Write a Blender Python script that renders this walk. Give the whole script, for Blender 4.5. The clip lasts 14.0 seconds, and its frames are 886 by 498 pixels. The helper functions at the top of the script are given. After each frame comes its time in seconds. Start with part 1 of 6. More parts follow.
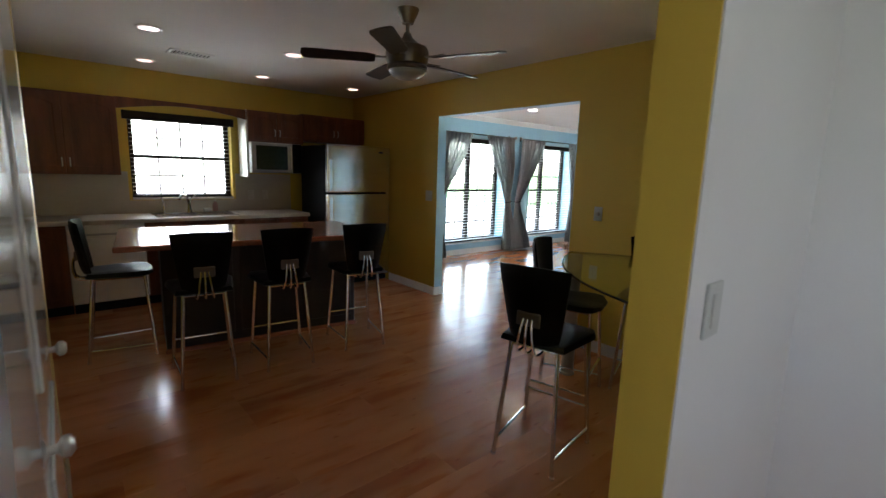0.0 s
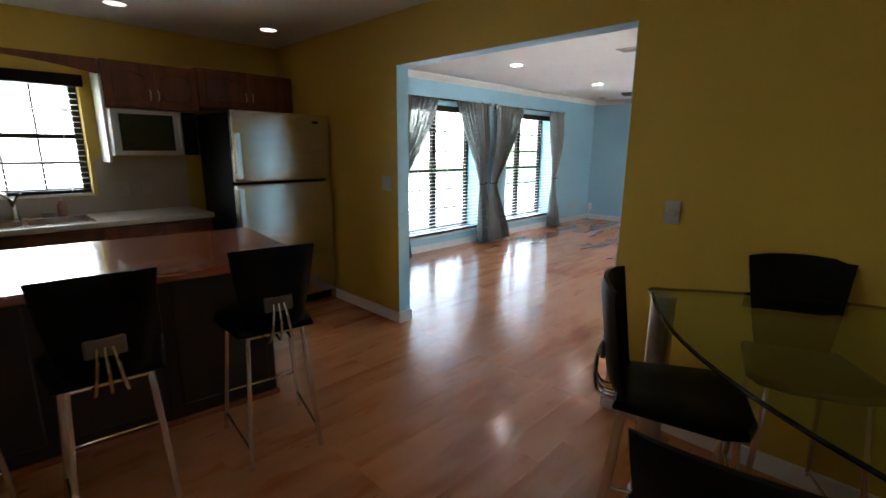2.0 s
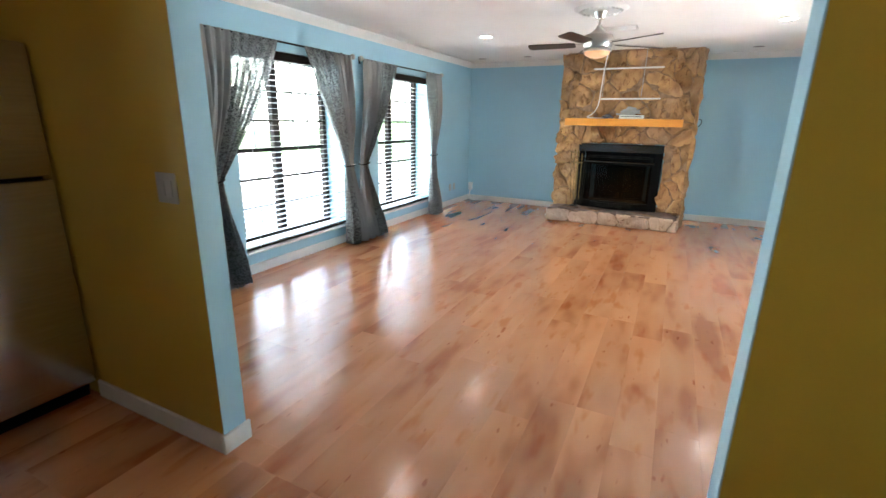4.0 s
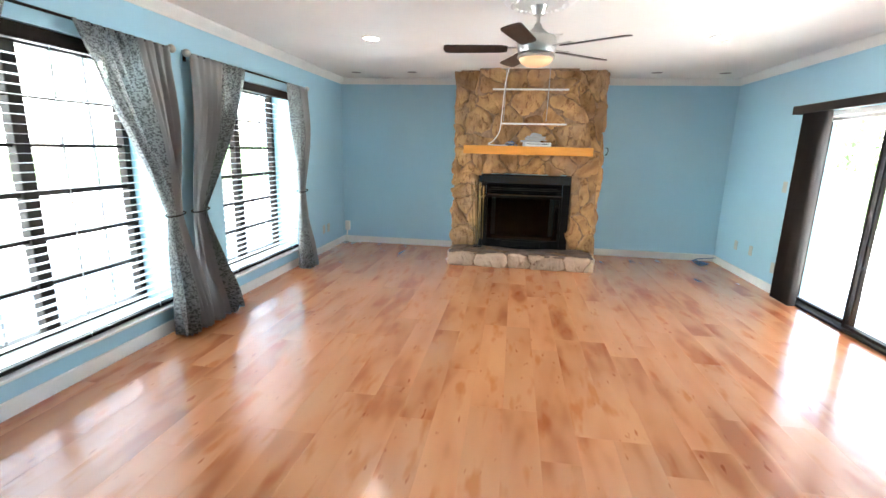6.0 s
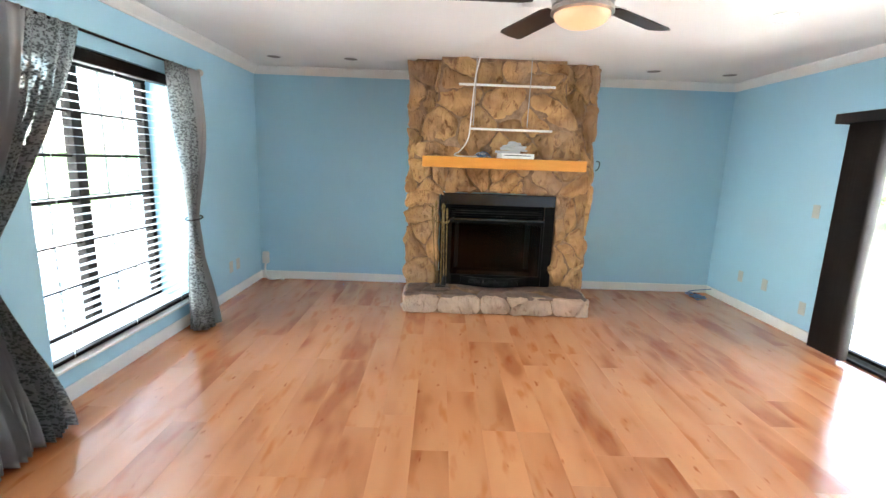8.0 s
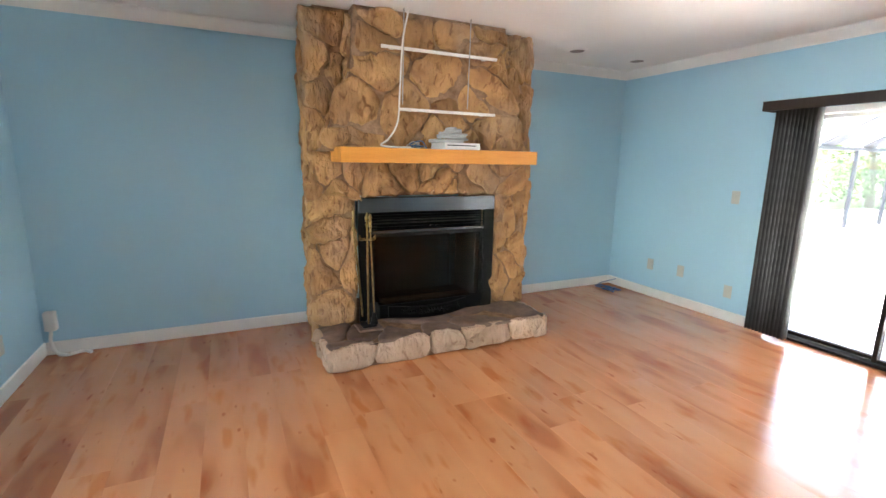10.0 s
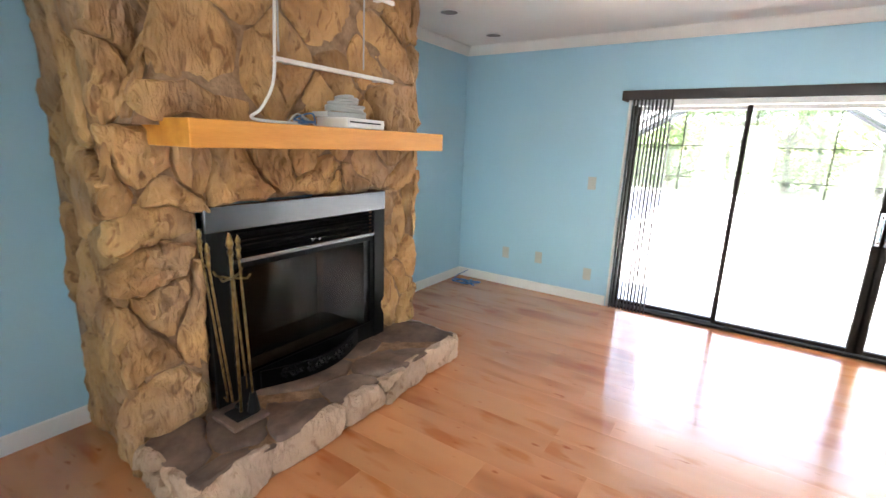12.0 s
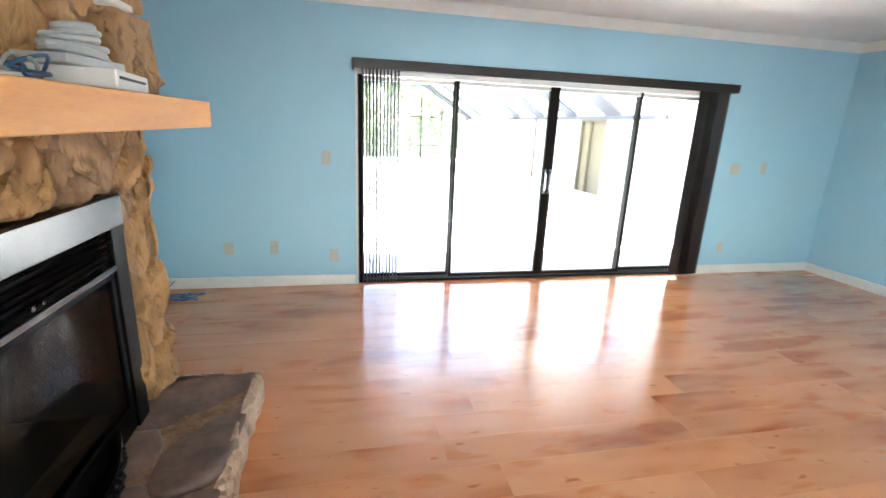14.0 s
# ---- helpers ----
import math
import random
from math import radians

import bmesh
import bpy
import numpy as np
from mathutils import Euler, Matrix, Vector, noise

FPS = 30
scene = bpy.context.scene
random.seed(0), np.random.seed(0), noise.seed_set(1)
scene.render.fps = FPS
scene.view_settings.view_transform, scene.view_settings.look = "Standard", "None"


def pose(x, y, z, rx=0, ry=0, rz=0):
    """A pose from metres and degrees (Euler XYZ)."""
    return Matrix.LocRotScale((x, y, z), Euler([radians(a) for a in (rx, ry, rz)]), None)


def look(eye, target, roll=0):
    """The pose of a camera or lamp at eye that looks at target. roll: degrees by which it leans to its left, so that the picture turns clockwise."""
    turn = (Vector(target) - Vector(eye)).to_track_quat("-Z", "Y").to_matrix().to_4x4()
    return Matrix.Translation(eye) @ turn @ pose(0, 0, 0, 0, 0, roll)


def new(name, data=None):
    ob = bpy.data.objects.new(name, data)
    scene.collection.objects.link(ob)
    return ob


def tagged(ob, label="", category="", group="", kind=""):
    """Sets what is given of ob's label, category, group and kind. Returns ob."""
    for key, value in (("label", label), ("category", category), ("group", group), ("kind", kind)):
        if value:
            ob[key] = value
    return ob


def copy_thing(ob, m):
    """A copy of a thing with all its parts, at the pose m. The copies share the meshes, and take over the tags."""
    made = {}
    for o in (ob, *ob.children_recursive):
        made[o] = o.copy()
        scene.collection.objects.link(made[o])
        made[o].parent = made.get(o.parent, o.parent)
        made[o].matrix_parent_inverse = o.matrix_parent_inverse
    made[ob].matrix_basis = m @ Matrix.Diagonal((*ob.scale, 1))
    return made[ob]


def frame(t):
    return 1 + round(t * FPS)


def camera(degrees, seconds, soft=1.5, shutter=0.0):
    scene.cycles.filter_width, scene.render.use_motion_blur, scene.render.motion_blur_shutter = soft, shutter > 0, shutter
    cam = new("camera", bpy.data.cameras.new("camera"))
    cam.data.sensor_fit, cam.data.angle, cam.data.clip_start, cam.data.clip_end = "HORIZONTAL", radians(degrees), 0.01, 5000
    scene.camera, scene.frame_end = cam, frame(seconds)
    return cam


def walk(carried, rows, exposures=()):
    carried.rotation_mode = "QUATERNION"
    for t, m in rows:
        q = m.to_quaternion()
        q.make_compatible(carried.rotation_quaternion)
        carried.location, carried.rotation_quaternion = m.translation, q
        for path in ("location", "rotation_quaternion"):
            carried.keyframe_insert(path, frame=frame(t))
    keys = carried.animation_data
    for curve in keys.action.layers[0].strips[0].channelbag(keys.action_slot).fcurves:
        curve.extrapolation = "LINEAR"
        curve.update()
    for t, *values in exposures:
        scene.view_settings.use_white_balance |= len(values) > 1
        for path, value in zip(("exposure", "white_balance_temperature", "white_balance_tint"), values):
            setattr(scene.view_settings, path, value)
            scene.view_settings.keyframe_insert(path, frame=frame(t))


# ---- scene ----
cam = camera(88.5, 14.0, shutter=0.25)
PATH = [
    (0, (-0.793, -0.704, 1.474), (0.49, 0.793, 1.138), 1.8),
    (0.5, (-0.567, -0.435, 1.489), (0.718, 1.056, 1.137), 1.7),
    (1, (-0.311, -0.12, 1.48), (0.979, 1.365, 1.117), 1.5),
    (1.5, (-0.065, 0.229, 1.473), (1.268, 1.669, 1.084), 1.1),
    (2, (0.21, 0.564, 1.467), (1.611, 1.925, 1.036), 0.5),
    (2.5, (0.517, 0.891, 1.449), (1.994, 2.153, 0.975), 0.2),
    (3, (0.844, 1.215, 1.452), (2.408, 2.353, 0.943), 0.7),
    (3.5, (1.172, 1.505, 1.454), (2.816, 2.511, 0.921), 0.9),
    (4, (1.48, 1.775, 1.458), (3.207, 2.626, 0.915), 1.0),
    (6.5, (3.126, 2.737, 1.465), (5.074, 2.955, 1.068), 1.5),
    (7, (3.506, 2.791, 1.465), (5.461, 2.965, 1.083), 1.7),
    (7.5, (3.853, 2.949, 1.486), (5.814, 3.035, 1.104), 2.1),
    (8, (4.153, 3.102, 1.474), (6.117, 3.082, 1.098), 2.1),
    (10.5, (5.897, 4.072, 1.447), (7.555, 3.026, 1.052), 1.0),
    (11, (6.261, 4.09, 1.454), (7.784, 2.86, 1.045), 1.4),
    (11.5, (6.605, 4.14, 1.457), (7.929, 2.702, 1.036), 2.1),
    (12, (6.924, 4.141, 1.467), (7.998, 2.514, 1.019), 2.1),
    (12.5, (7.239, 4.119, 1.459), (7.99, 2.326, 0.991), 1.5),
    (13, (7.507, 4.05, 1.451), (7.899, 2.151, 0.962), 0.7),
    (13.5, (7.752, 3.956, 1.458), (7.753, 2.024, 0.944), 1.4),
    (14, (8.006, 3.886, 1.476), (7.586, 2.003, 0.949), 2.5),
]
walk(cam, [(t, look(eye, target, roll)) for t, eye, target, roll in PATH],
     exposures=[(0, 3.08, 6250, 8.5), (2.0, 3.10, 6200, 8), (2.5, 3.24, 6200, 8), (3.5, 3.57, 6300, 8.5), (5.5, 3.8, 6420, 9), (8, 3.82, 6420, 9.5), (10.3, 3.62, 6750, 13.5), (12, 3.53, 6750, 13.5), (13, 3.40, 6600, 12), (14, 3.45, 6450, 10)])

# ---- world, sun and the light of the windows ----
world = bpy.data.worlds.new("world")
scene.world = world
world.use_nodes = True
wn = world.node_tree
sky = wn.nodes.new("ShaderNodeTexSky")
sky.sky_type = 'NISHITA'
sky.sun_disc = False
sky.sun_elevation = radians(58)
sky.sun_rotation = radians(160)
wn.nodes["Background"].inputs[1].default_value = 0.15
wn.links.new(sky.outputs[0], wn.nodes["Background"].inputs[0])
sun = new("sun", bpy.data.lights.new("sun", 'SUN'))
sun.data.energy, sun.data.angle, sun.data.color = 5.0, radians(0.6), (1, 0.96, 0.9)
sun.matrix_world = look((8, -20, 32), (5, -3, 0))


def window_light(name, x0, x1, z0, z1, y, watts, color=(1, 1, 1), away=(0, -1, 0)):
    data = bpy.data.lights.new(name, 'AREA')
    data.shape, data.size, data.size_y, data.energy, data.color = 'RECTANGLE', x1 - x0, z1 - z0, watts, color
    ob = new(name, data)
    eye = Vector(((x0 + x1) / 2, y, (z0 + z1) / 2))
    ob.matrix_world = look(eye, eye + Vector(away))
    return ob


window_light("daylight_living_window", 4.30, 5.96, 0.1, 2.1, 5.86, 6.5, (0.95, 0.98, 1), (0, -1, 0.15))
window_light("daylight_living_window", 6.50, 8.14, 0.1, 2.1, 5.86, 6.5, (0.95, 0.98, 1), (0, -1, 0.15))
window_light("sky_light_kitchen_window", -0.24, 0.98, 0.8, 1.9, 5.95, 9, (0.95, 0.98, 1), (0, -1, 0.4))
# added fill lamp, out of view, that brightens the hall walls and yellow end
window_light("hall_fill_lamp", -1.15, -0.75, 1.2, 1.9, -1.70, 0.92, (1, 0.97, 0.98), (1, 0, 0))

# ---- materials ----


def material(name, color, rough=0.5, metal=0.0, second=None, scale=8.0, stretch=(1, 1, 1), bump=0.0, bump_scale=60.0,
             spread=0.12, coat=0.0, fine=0.35, wear=0.0):
    """Noise-varied surface: color to second over two scales, with fine relief."""
    m = bpy.data.materials.new(name)
    m.use_nodes = True
    nt = m.node_tree
    bs = nt.nodes["Principled BSDF"]
    bs.inputs["Roughness"].default_value, bs.inputs["Metallic"].default_value = rough, metal
    bs.inputs["Coat Weight"].default_value = coat
    co = nt.nodes.new("ShaderNodeTexCoord")
    mp = nt.nodes.new("ShaderNodeMapping")
    mp.inputs["Scale"].default_value = stretch
    nt.links.new(co.outputs["Object"], mp.inputs[0])
    second = second or tuple(c * (1 - spread) for c in color)
    big = nt.nodes.new("ShaderNodeTexNoise")
    big.inputs["Scale"].default_value, big.inputs["Detail"].default_value = scale, 5
    small = nt.nodes.new("ShaderNodeTexNoise")
    small.inputs["Scale"].default_value, small.inputs["Detail"].default_value = bump_scale, 4
    nt.links.new(mp.outputs[0], big.inputs[0])
    nt.links.new(mp.outputs[0], small.inputs[0])
    add = nt.nodes.new("ShaderNodeMath")
    add.operation = 'MULTIPLY_ADD'
    add.inputs[1].default_value = fine
    nt.links.new(small.outputs[0], add.inputs[0])
    sub = nt.nodes.new("ShaderNodeMath")
    sub.operation = 'SUBTRACT'
    sub.inputs[1].default_value = fine / 2
    nt.links.new(big.outputs[0], sub.inputs[0])
    nt.links.new(sub.outputs[0], add.inputs[2])
    ramp = nt.nodes.new("ShaderNodeValToRGB")
    ramp.color_ramp.elements[0].position, ramp.color_ramp.elements[1].position = 0.3, 0.7
    ramp.color_ramp.elements[0].color, ramp.color_ramp.elements[1].color = (*second, 1), (*color, 1)
    nt.links.new(add.outputs[0], ramp.inputs[0])
    nt.links.new(ramp.outputs[0], bs.inputs["Base Color"])
    if bump:
        bp = nt.nodes.new("ShaderNodeBump")
        bp.inputs["Strength"].default_value, bp.inputs["Distance"].default_value = bump, 0.01
        nt.links.new(small.outputs[0], bp.inputs["Height"])
        nt.links.new(bp.outputs[0], bs.inputs["Normal"])
    if wear:
        rr = nt.nodes.new("ShaderNodeMath")
        rr.operation = 'MULTIPLY_ADD'
        rr.inputs[1].default_value, rr.inputs[2].default_value = wear, rough - wear / 2
        nt.links.new(big.outputs[0], rr.inputs[0])
        nt.links.new(rr.outputs[0], bs.inputs["Roughness"])
    return m


def emitter(name, color, power):
    m = material(name, color, 0.4)
    bs = m.node_tree.nodes["Principled BSDF"]
    bs.inputs["Emission Color"].default_value, bs.inputs["Emission Strength"].default_value = (*color, 1), power
    return m


def clear_glass(name, tint=(1, 1, 1), ior=1.45, gloss=1.0):
    m = bpy.data.materials.new(name)
    m.use_nodes = True
    nt = m.node_tree
    nt.nodes.remove(nt.nodes["Principled BSDF"])
    tr, gl = nt.nodes.new("ShaderNodeBsdfTransparent"), nt.nodes.new("ShaderNodeBsdfGlossy")
    lw, mx = nt.nodes.new("ShaderNodeLayerWeight"), nt.nodes.new("ShaderNodeMixShader")
    pw, ma = nt.nodes.new("ShaderNodeMath"), nt.nodes.new("ShaderNodeMath")
    tr.inputs[0].default_value = (*tint, 1)
    gl.inputs["Roughness"].default_value = 0.02
    gl.inputs[0].default_value = (gloss, gloss, gloss, 1)
    lw.inputs[0].default_value = 0.5
    pw.operation, pw.inputs[1].default_value = 'POWER', 4.5
    ma.operation, ma.inputs[1].default_value, ma.inputs[2].default_value = 'MULTIPLY_ADD', 0.85, (ior - 1) ** 2 / (ior + 1) ** 2
    nt.links.new(lw.outputs["Facing"], pw.inputs[0])
    nt.links.new(pw.outputs[0], ma.inputs[0])
    nt.links.new(ma.outputs[0], mx.inputs[0])
    nt.links.new(tr.outputs[0], mx.inputs[1])
    nt.links.new(gl.outputs[0], mx.inputs[2])
    nt.links.new(mx.outputs[0], nt.nodes["Material Output"].inputs[0])
    return m


def plank_material():
    """Honey maple laminate: streaks and darker smudges along x, every board a little different."""
    m = bpy.data.materials.new("maple_laminate")
    m.use_nodes = True
    nt = m.node_tree
    N, L = nt.nodes.new, nt.links.new
    bs = nt.nodes["Principled BSDF"]
    geo, info = N("ShaderNodeNewGeometry"), N("ShaderNodeObjectInfo")
    off = N("ShaderNodeVectorMath")
    off.operation = 'MULTIPLY_ADD'
    off.inputs[1].default_value = (17, 9, 5)
    L(info.outputs["Random"], off.inputs[0])
    L(geo.outputs["Position"], off.inputs[2])
    maps = []
    for s, sc, det in (((0.75, 2.6, 1), 1.7, 2), ((1.5, 5.0, 1), 2.0, 2), ((0.7, 60, 1), 6, 3), ((4.2, 11, 1), 2.4, 1)):
        mp, nz = N("ShaderNodeMapping"), N("ShaderNodeTexNoise")
        mp.inputs["Scale"].default_value = s
        nz.inputs["Scale"].default_value, nz.inputs["Detail"].default_value = sc, det
        L(off.outputs[0], mp.inputs[0])
        L(mp.outputs[0], nz.inputs[0])
        maps.append(nz)
    ramp = N("ShaderNodeValToRGB")
    e = ramp.color_ramp.elements
    e[0].position, e[0].color = 0.34, (0.46, 0.158, 0.057, 1)
    e[1].position, e[1].color = 0.64, (0.665, 0.297, 0.131, 1)
    mid = e.new(0.45)
    mid.color = (0.61, 0.245, 0.101, 1)
    L(maps[0].outputs[0], ramp.inputs[0])
    smudge = N("ShaderNodeValToRGB")
    smudge.color_ramp.elements[0].position, smudge.color_ramp.elements[0].color = 0.30, (0.88, 0.70, 0.53, 1)
    smudge.color_ramp.elements[1].position, smudge.color_ramp.elements[1].color = 0.42, (1, 1, 1, 1)
    L(maps[1].outputs[0], smudge.inputs[0])
    knot = N("ShaderNodeValToRGB")
    knot.color_ramp.elements[0].position, knot.color_ramp.elements[0].color = 0.20, (0.70, 0.48, 0.35, 1)
    knot.color_ramp.elements[1].position, knot.color_ramp.elements[1].color = 0.29, (1, 1, 1, 1)
    L(maps[3].outputs[0], knot.inputs[0])
    spots = N("ShaderNodeMix")
    spots.data_type, spots.blend_type = 'RGBA', 'MULTIPLY'
    spots.inputs[0].default_value = 1
    L(smudge.outputs[0], spots.inputs[6])
    L(knot.outputs[0], spots.inputs[7])
    mul = N("ShaderNodeMix")
    mul.data_type, mul.blend_type = 'RGBA', 'MULTIPLY'
    mul.inputs[0].default_value = 1
    L(ramp.outputs[0], mul.inputs[6])
    L(spots.outputs[2], mul.inputs[7])
    val = N("ShaderNodeMapRange")
    val.inputs[3].default_value, val.inputs[4].default_value = 0.94, 1.08
    L(info.outputs["Random"], val.inputs[0])
    hsv = N("ShaderNodeHueSaturation")
    L(val.outputs[0], hsv.inputs["Value"])
    L(mul.outputs[2], hsv.inputs["Color"])
    L(hsv.outputs[0], bs.inputs["Base Color"])
    bs.inputs["Coat Weight"].default_value, bs.inputs["Coat Roughness"].default_value = 0.5, 0.14
    rr = N("ShaderNodeMapRange")
    rr.inputs[3].default_value, rr.inputs[4].default_value = 0.15, 0.27
    L(maps[0].outputs[0], rr.inputs[0])
    L(rr.outputs[0], bs.inputs["Roughness"])
    bp = N("ShaderNodeBump")
    bp.inputs["Strength"].default_value, bp.inputs["Distance"].default_value = 0.03, 0.002
    L(maps[2].outputs[0], bp.inputs["Height"])
    L(bp.outputs[0], bs.inputs["Normal"])
    return m


def stone_material(name, light, dark, seam, wash):
    """Weathered field stone: mottled tan, grain streaks, cracks, each stone tinted apart."""
    m = bpy.data.materials.new(name)
    m.use_nodes = True
    nt = m.node_tree
    N, L = nt.nodes.new, nt.links.new
    bs = nt.nodes["Principled BSDF"]
    bs.inputs["Roughness"].default_value = 0.85
    geo, info = N("ShaderNodeNewGeometry"), N("ShaderNodeObjectInfo")
    off = N("ShaderNodeVectorMath")
    off.operation = 'MULTIPLY_ADD'
    off.inputs[1].default_value = (31, 17, 23)
    L(info.outputs["Random"], off.inputs[0])
    L(geo.outputs["Position"], off.inputs[2])
    warp = N("ShaderNodeMapping")
    warp.inputs["Scale"].default_value, warp.inputs["Rotation"].default_value = (2.2, 2.4, 1.3), (0.4, 0.3, 0)
    L(off.outputs[0], warp.inputs[0])
    a, b, c = N("ShaderNodeTexNoise"), N("ShaderNodeTexNoise"), N("ShaderNodeTexNoise")
    for nz, sc, det, dist in ((a, 3.5, 8, 0.8), (b, 6, 3.5, 1.2), (c, 40, 4, 0)):
        nz.inputs["Scale"].default_value, nz.inputs["Detail"].default_value, nz.inputs["Distortion"].default_value = sc, det, dist
    L(off.outputs[0], a.inputs[0])
    L(warp.outputs[0], b.inputs[0])
    groove = N("ShaderNodeMapping")
    groove.inputs["Scale"].default_value, groove.inputs["Rotation"].default_value = (1.2, 1.2, 0.28), (0.25, 0.2, 0)
    L(off.outputs[0], groove.inputs[0])
    L(groove.outputs[0], c.inputs[0])
    ramp = N("ShaderNodeValToRGB")
    e = ramp.color_ramp.elements
    e[0].position, e[0].color = 0.32, (*dark, 1)
    e[1].position, e[1].color = 0.62, (*light, 1)
    L(a.outputs[0], ramp.inputs[0])
    crack = N("ShaderNodeValToRGB")
    ce = crack.color_ramp.elements
    ce[0].position, ce[0].color = 0.33, (*seam, 1)
    ce[1].position, ce[1].color = 0.42, (1, 1, 1, 1)
    L(b.outputs[0], crack.inputs[0])
    mul = N("ShaderNodeMix")
    mul.data_type, mul.blend_type = 'RGBA', 'MULTIPLY'
    mul.inputs[0].default_value = 0.7
    L(ramp.outputs[0], mul.inputs[6])
    L(crack.outputs[0], mul.inputs[7])
    val, sat = N("ShaderNodeMapRange"), N("ShaderNodeHueSaturation")
    val.inputs[3].default_value, val.inputs[4].default_value = 0.82, 1.15
    L(info.outputs["Random"], val.inputs[0])
    L(val.outputs[0], sat.inputs["Value"])
    L(mul.outputs[2], sat.inputs["Color"])
    smear, mask, over = N("ShaderNodeTexNoise"), N("ShaderNodeMapRange"), N("ShaderNodeMix")
    smear.inputs["Scale"].default_value, smear.inputs["Detail"].default_value = 2.3, 6
    mask.inputs[1].default_value, mask.inputs[2].default_value = 0.50, 0.66
    mask.inputs[3].default_value, mask.inputs[4].default_value = 0.0, 0.45
    over.data_type = 'RGBA'
    over.inputs[7].default_value = (*wash, 1)
    L(geo.outputs["Position"], smear.inputs[0])
    L(smear.outputs[0], mask.inputs[0])
    L(mask.outputs[0], over.inputs[0])
    L(sat.outputs[0], over.inputs[6])
    L(over.outputs[2], bs.inputs["Base Color"])
    hsum = N("ShaderNodeMath")
    hsum.operation = 'MULTIPLY_ADD'
    hsum.inputs[1].default_value = 0.45
    L(c.outputs[0], hsum.inputs[0])
    L(b.outputs[0], hsum.inputs[2])
    bp = N("ShaderNodeBump")
    bp.inputs["Strength"].default_value, bp.inputs["Distance"].default_value = 1.0, 0.04
    L(hsum.outputs[0], bp.inputs["Height"])
    L(bp.outputs[0], bs.inputs["Normal"])
    return m


def curtain_material(name, ground, leaf, sheer):
    """Printed semi-sheer cloth: small leaf marks on a pale ground."""
    m = bpy.data.materials.new(name)
    m.use_nodes = True
    nt = m.node_tree
    N, L = nt.nodes.new, nt.links.new
    bs = nt.nodes["Principled BSDF"]
    bs.inputs["Roughness"].default_value = 0.55
    bs.inputs["Sheen Weight"].default_value = 0.3
    uv = N("ShaderNodeUVMap")
    mp, vo = N("ShaderNodeMapping"), N("ShaderNodeTexVoronoi")
    mp.inputs["Scale"].default_value, mp.inputs["Rotation"].default_value = (80, 62, 1), (0, 0, 0.5)
    vo.inputs["Scale"].default_value, vo.inputs["Randomness"].default_value = 1.4, 0.9
    L(uv.outputs[0], mp.inputs[0])
    L(mp.outputs[0], vo.inputs[0])
    ramp = N("ShaderNodeValToRGB")
    e = ramp.color_ramp.elements
    e[0].position, e[0].color = 0.47, (*leaf, 1)
    e[1].position, e[1].color = 0.56, (*ground, 1)
    L(vo.outputs["Distance"], ramp.inputs[0])
    L(ramp.outputs[0], bs.inputs["Base Color"])
    tl, tp, m1, m2 = N("ShaderNodeBsdfTranslucent"), N("ShaderNodeBsdfTransparent"), N("ShaderNodeMixShader"), N("ShaderNodeMixShader")
    L(ramp.outputs[0], tl.inputs[0])
    m1.inputs[0].default_value = 0.5
    L(bs.outputs[0], m1.inputs[1])
    L(tl.outputs[0], m1.inputs[2])
    cut = N("ShaderNodeMapRange")
    cut.inputs[1].default_value, cut.inputs[2].default_value = 0.48, 0.58
    cut.inputs[3].default_value, cut.inputs[4].default_value = 0.0, sheer
    L(vo.outputs["Distance"], cut.inputs[0])
    L(cut.outputs[0], m2.inputs[0])
    L(m1.outputs[0], m2.inputs[1])
    L(tp.outputs[0], m2.inputs[2])
    L(m2.outputs[0], nt.nodes["Material Output"].inputs[0])
    return m


YELLOW = material("yellow_paint", (0.62, 0.42, 0.055), 0.5, scale=1.2, spread=0.06, bump=0.08, bump_scale=180, fine=0.1)
BLUE = material("sky_blue_paint", (0.385, 0.635, 0.775), 0.5, scale=1.0, spread=0.05, bump=0.08, bump_scale=180, fine=0.1)
WHITE_WALL = material("white_wall_paint", (0.74, 0.74, 0.74), 0.6, scale=1.5, spread=0.05, bump=0.06, bump_scale=180)
CEILING = material("textured_ceiling_white", (0.86, 0.85, 0.83), 0.9, scale=2, spread=0.04, bump=0.5, bump_scale=140, fine=0.1)
TRIM = material("white_trim_paint", (0.82, 0.81, 0.79), 0.35, scale=6, spread=0.06, fine=0.2)
GLOSS_WHITE = material("gloss_white_paint", (0.78, 0.79, 0.8), 0.12, scale=3, spread=0.05, coat=0.4)
PLANK = plank_material()
UNDER = material("brown_underlay", (0.30, 0.14, 0.07), 0.8)
CHERRY = material("cherry_wood", (0.19, 0.058, 0.018), 0.34, second=(0.10, 0.028, 0.010), scale=3, stretch=(6, 6, 0.8), bump=0.08, bump_scale=40)
ISLAND_TOP = material("red_brown_worktop", (0.34, 0.11, 0.055), 0.2, second=(0.29, 0.09, 0.045), scale=5, bump=0.02, bump_scale=90, wear=0.08, coat=0.4)
ISLAND_SIDE = material("dark_island_wood", (0.028, 0.010, 0.005), 0.45, second=(0.016, 0.006, 0.003), scale=3, stretch=(6, 6, 0.8))
LAMINATE = material("pale_laminate_worktop", (0.56, 0.50, 0.43), 0.35, scale=30, spread=0.15)
SPLASH = material("beige_splashback", (0.50, 0.43, 0.34), 0.45, scale=4, spread=0.1)
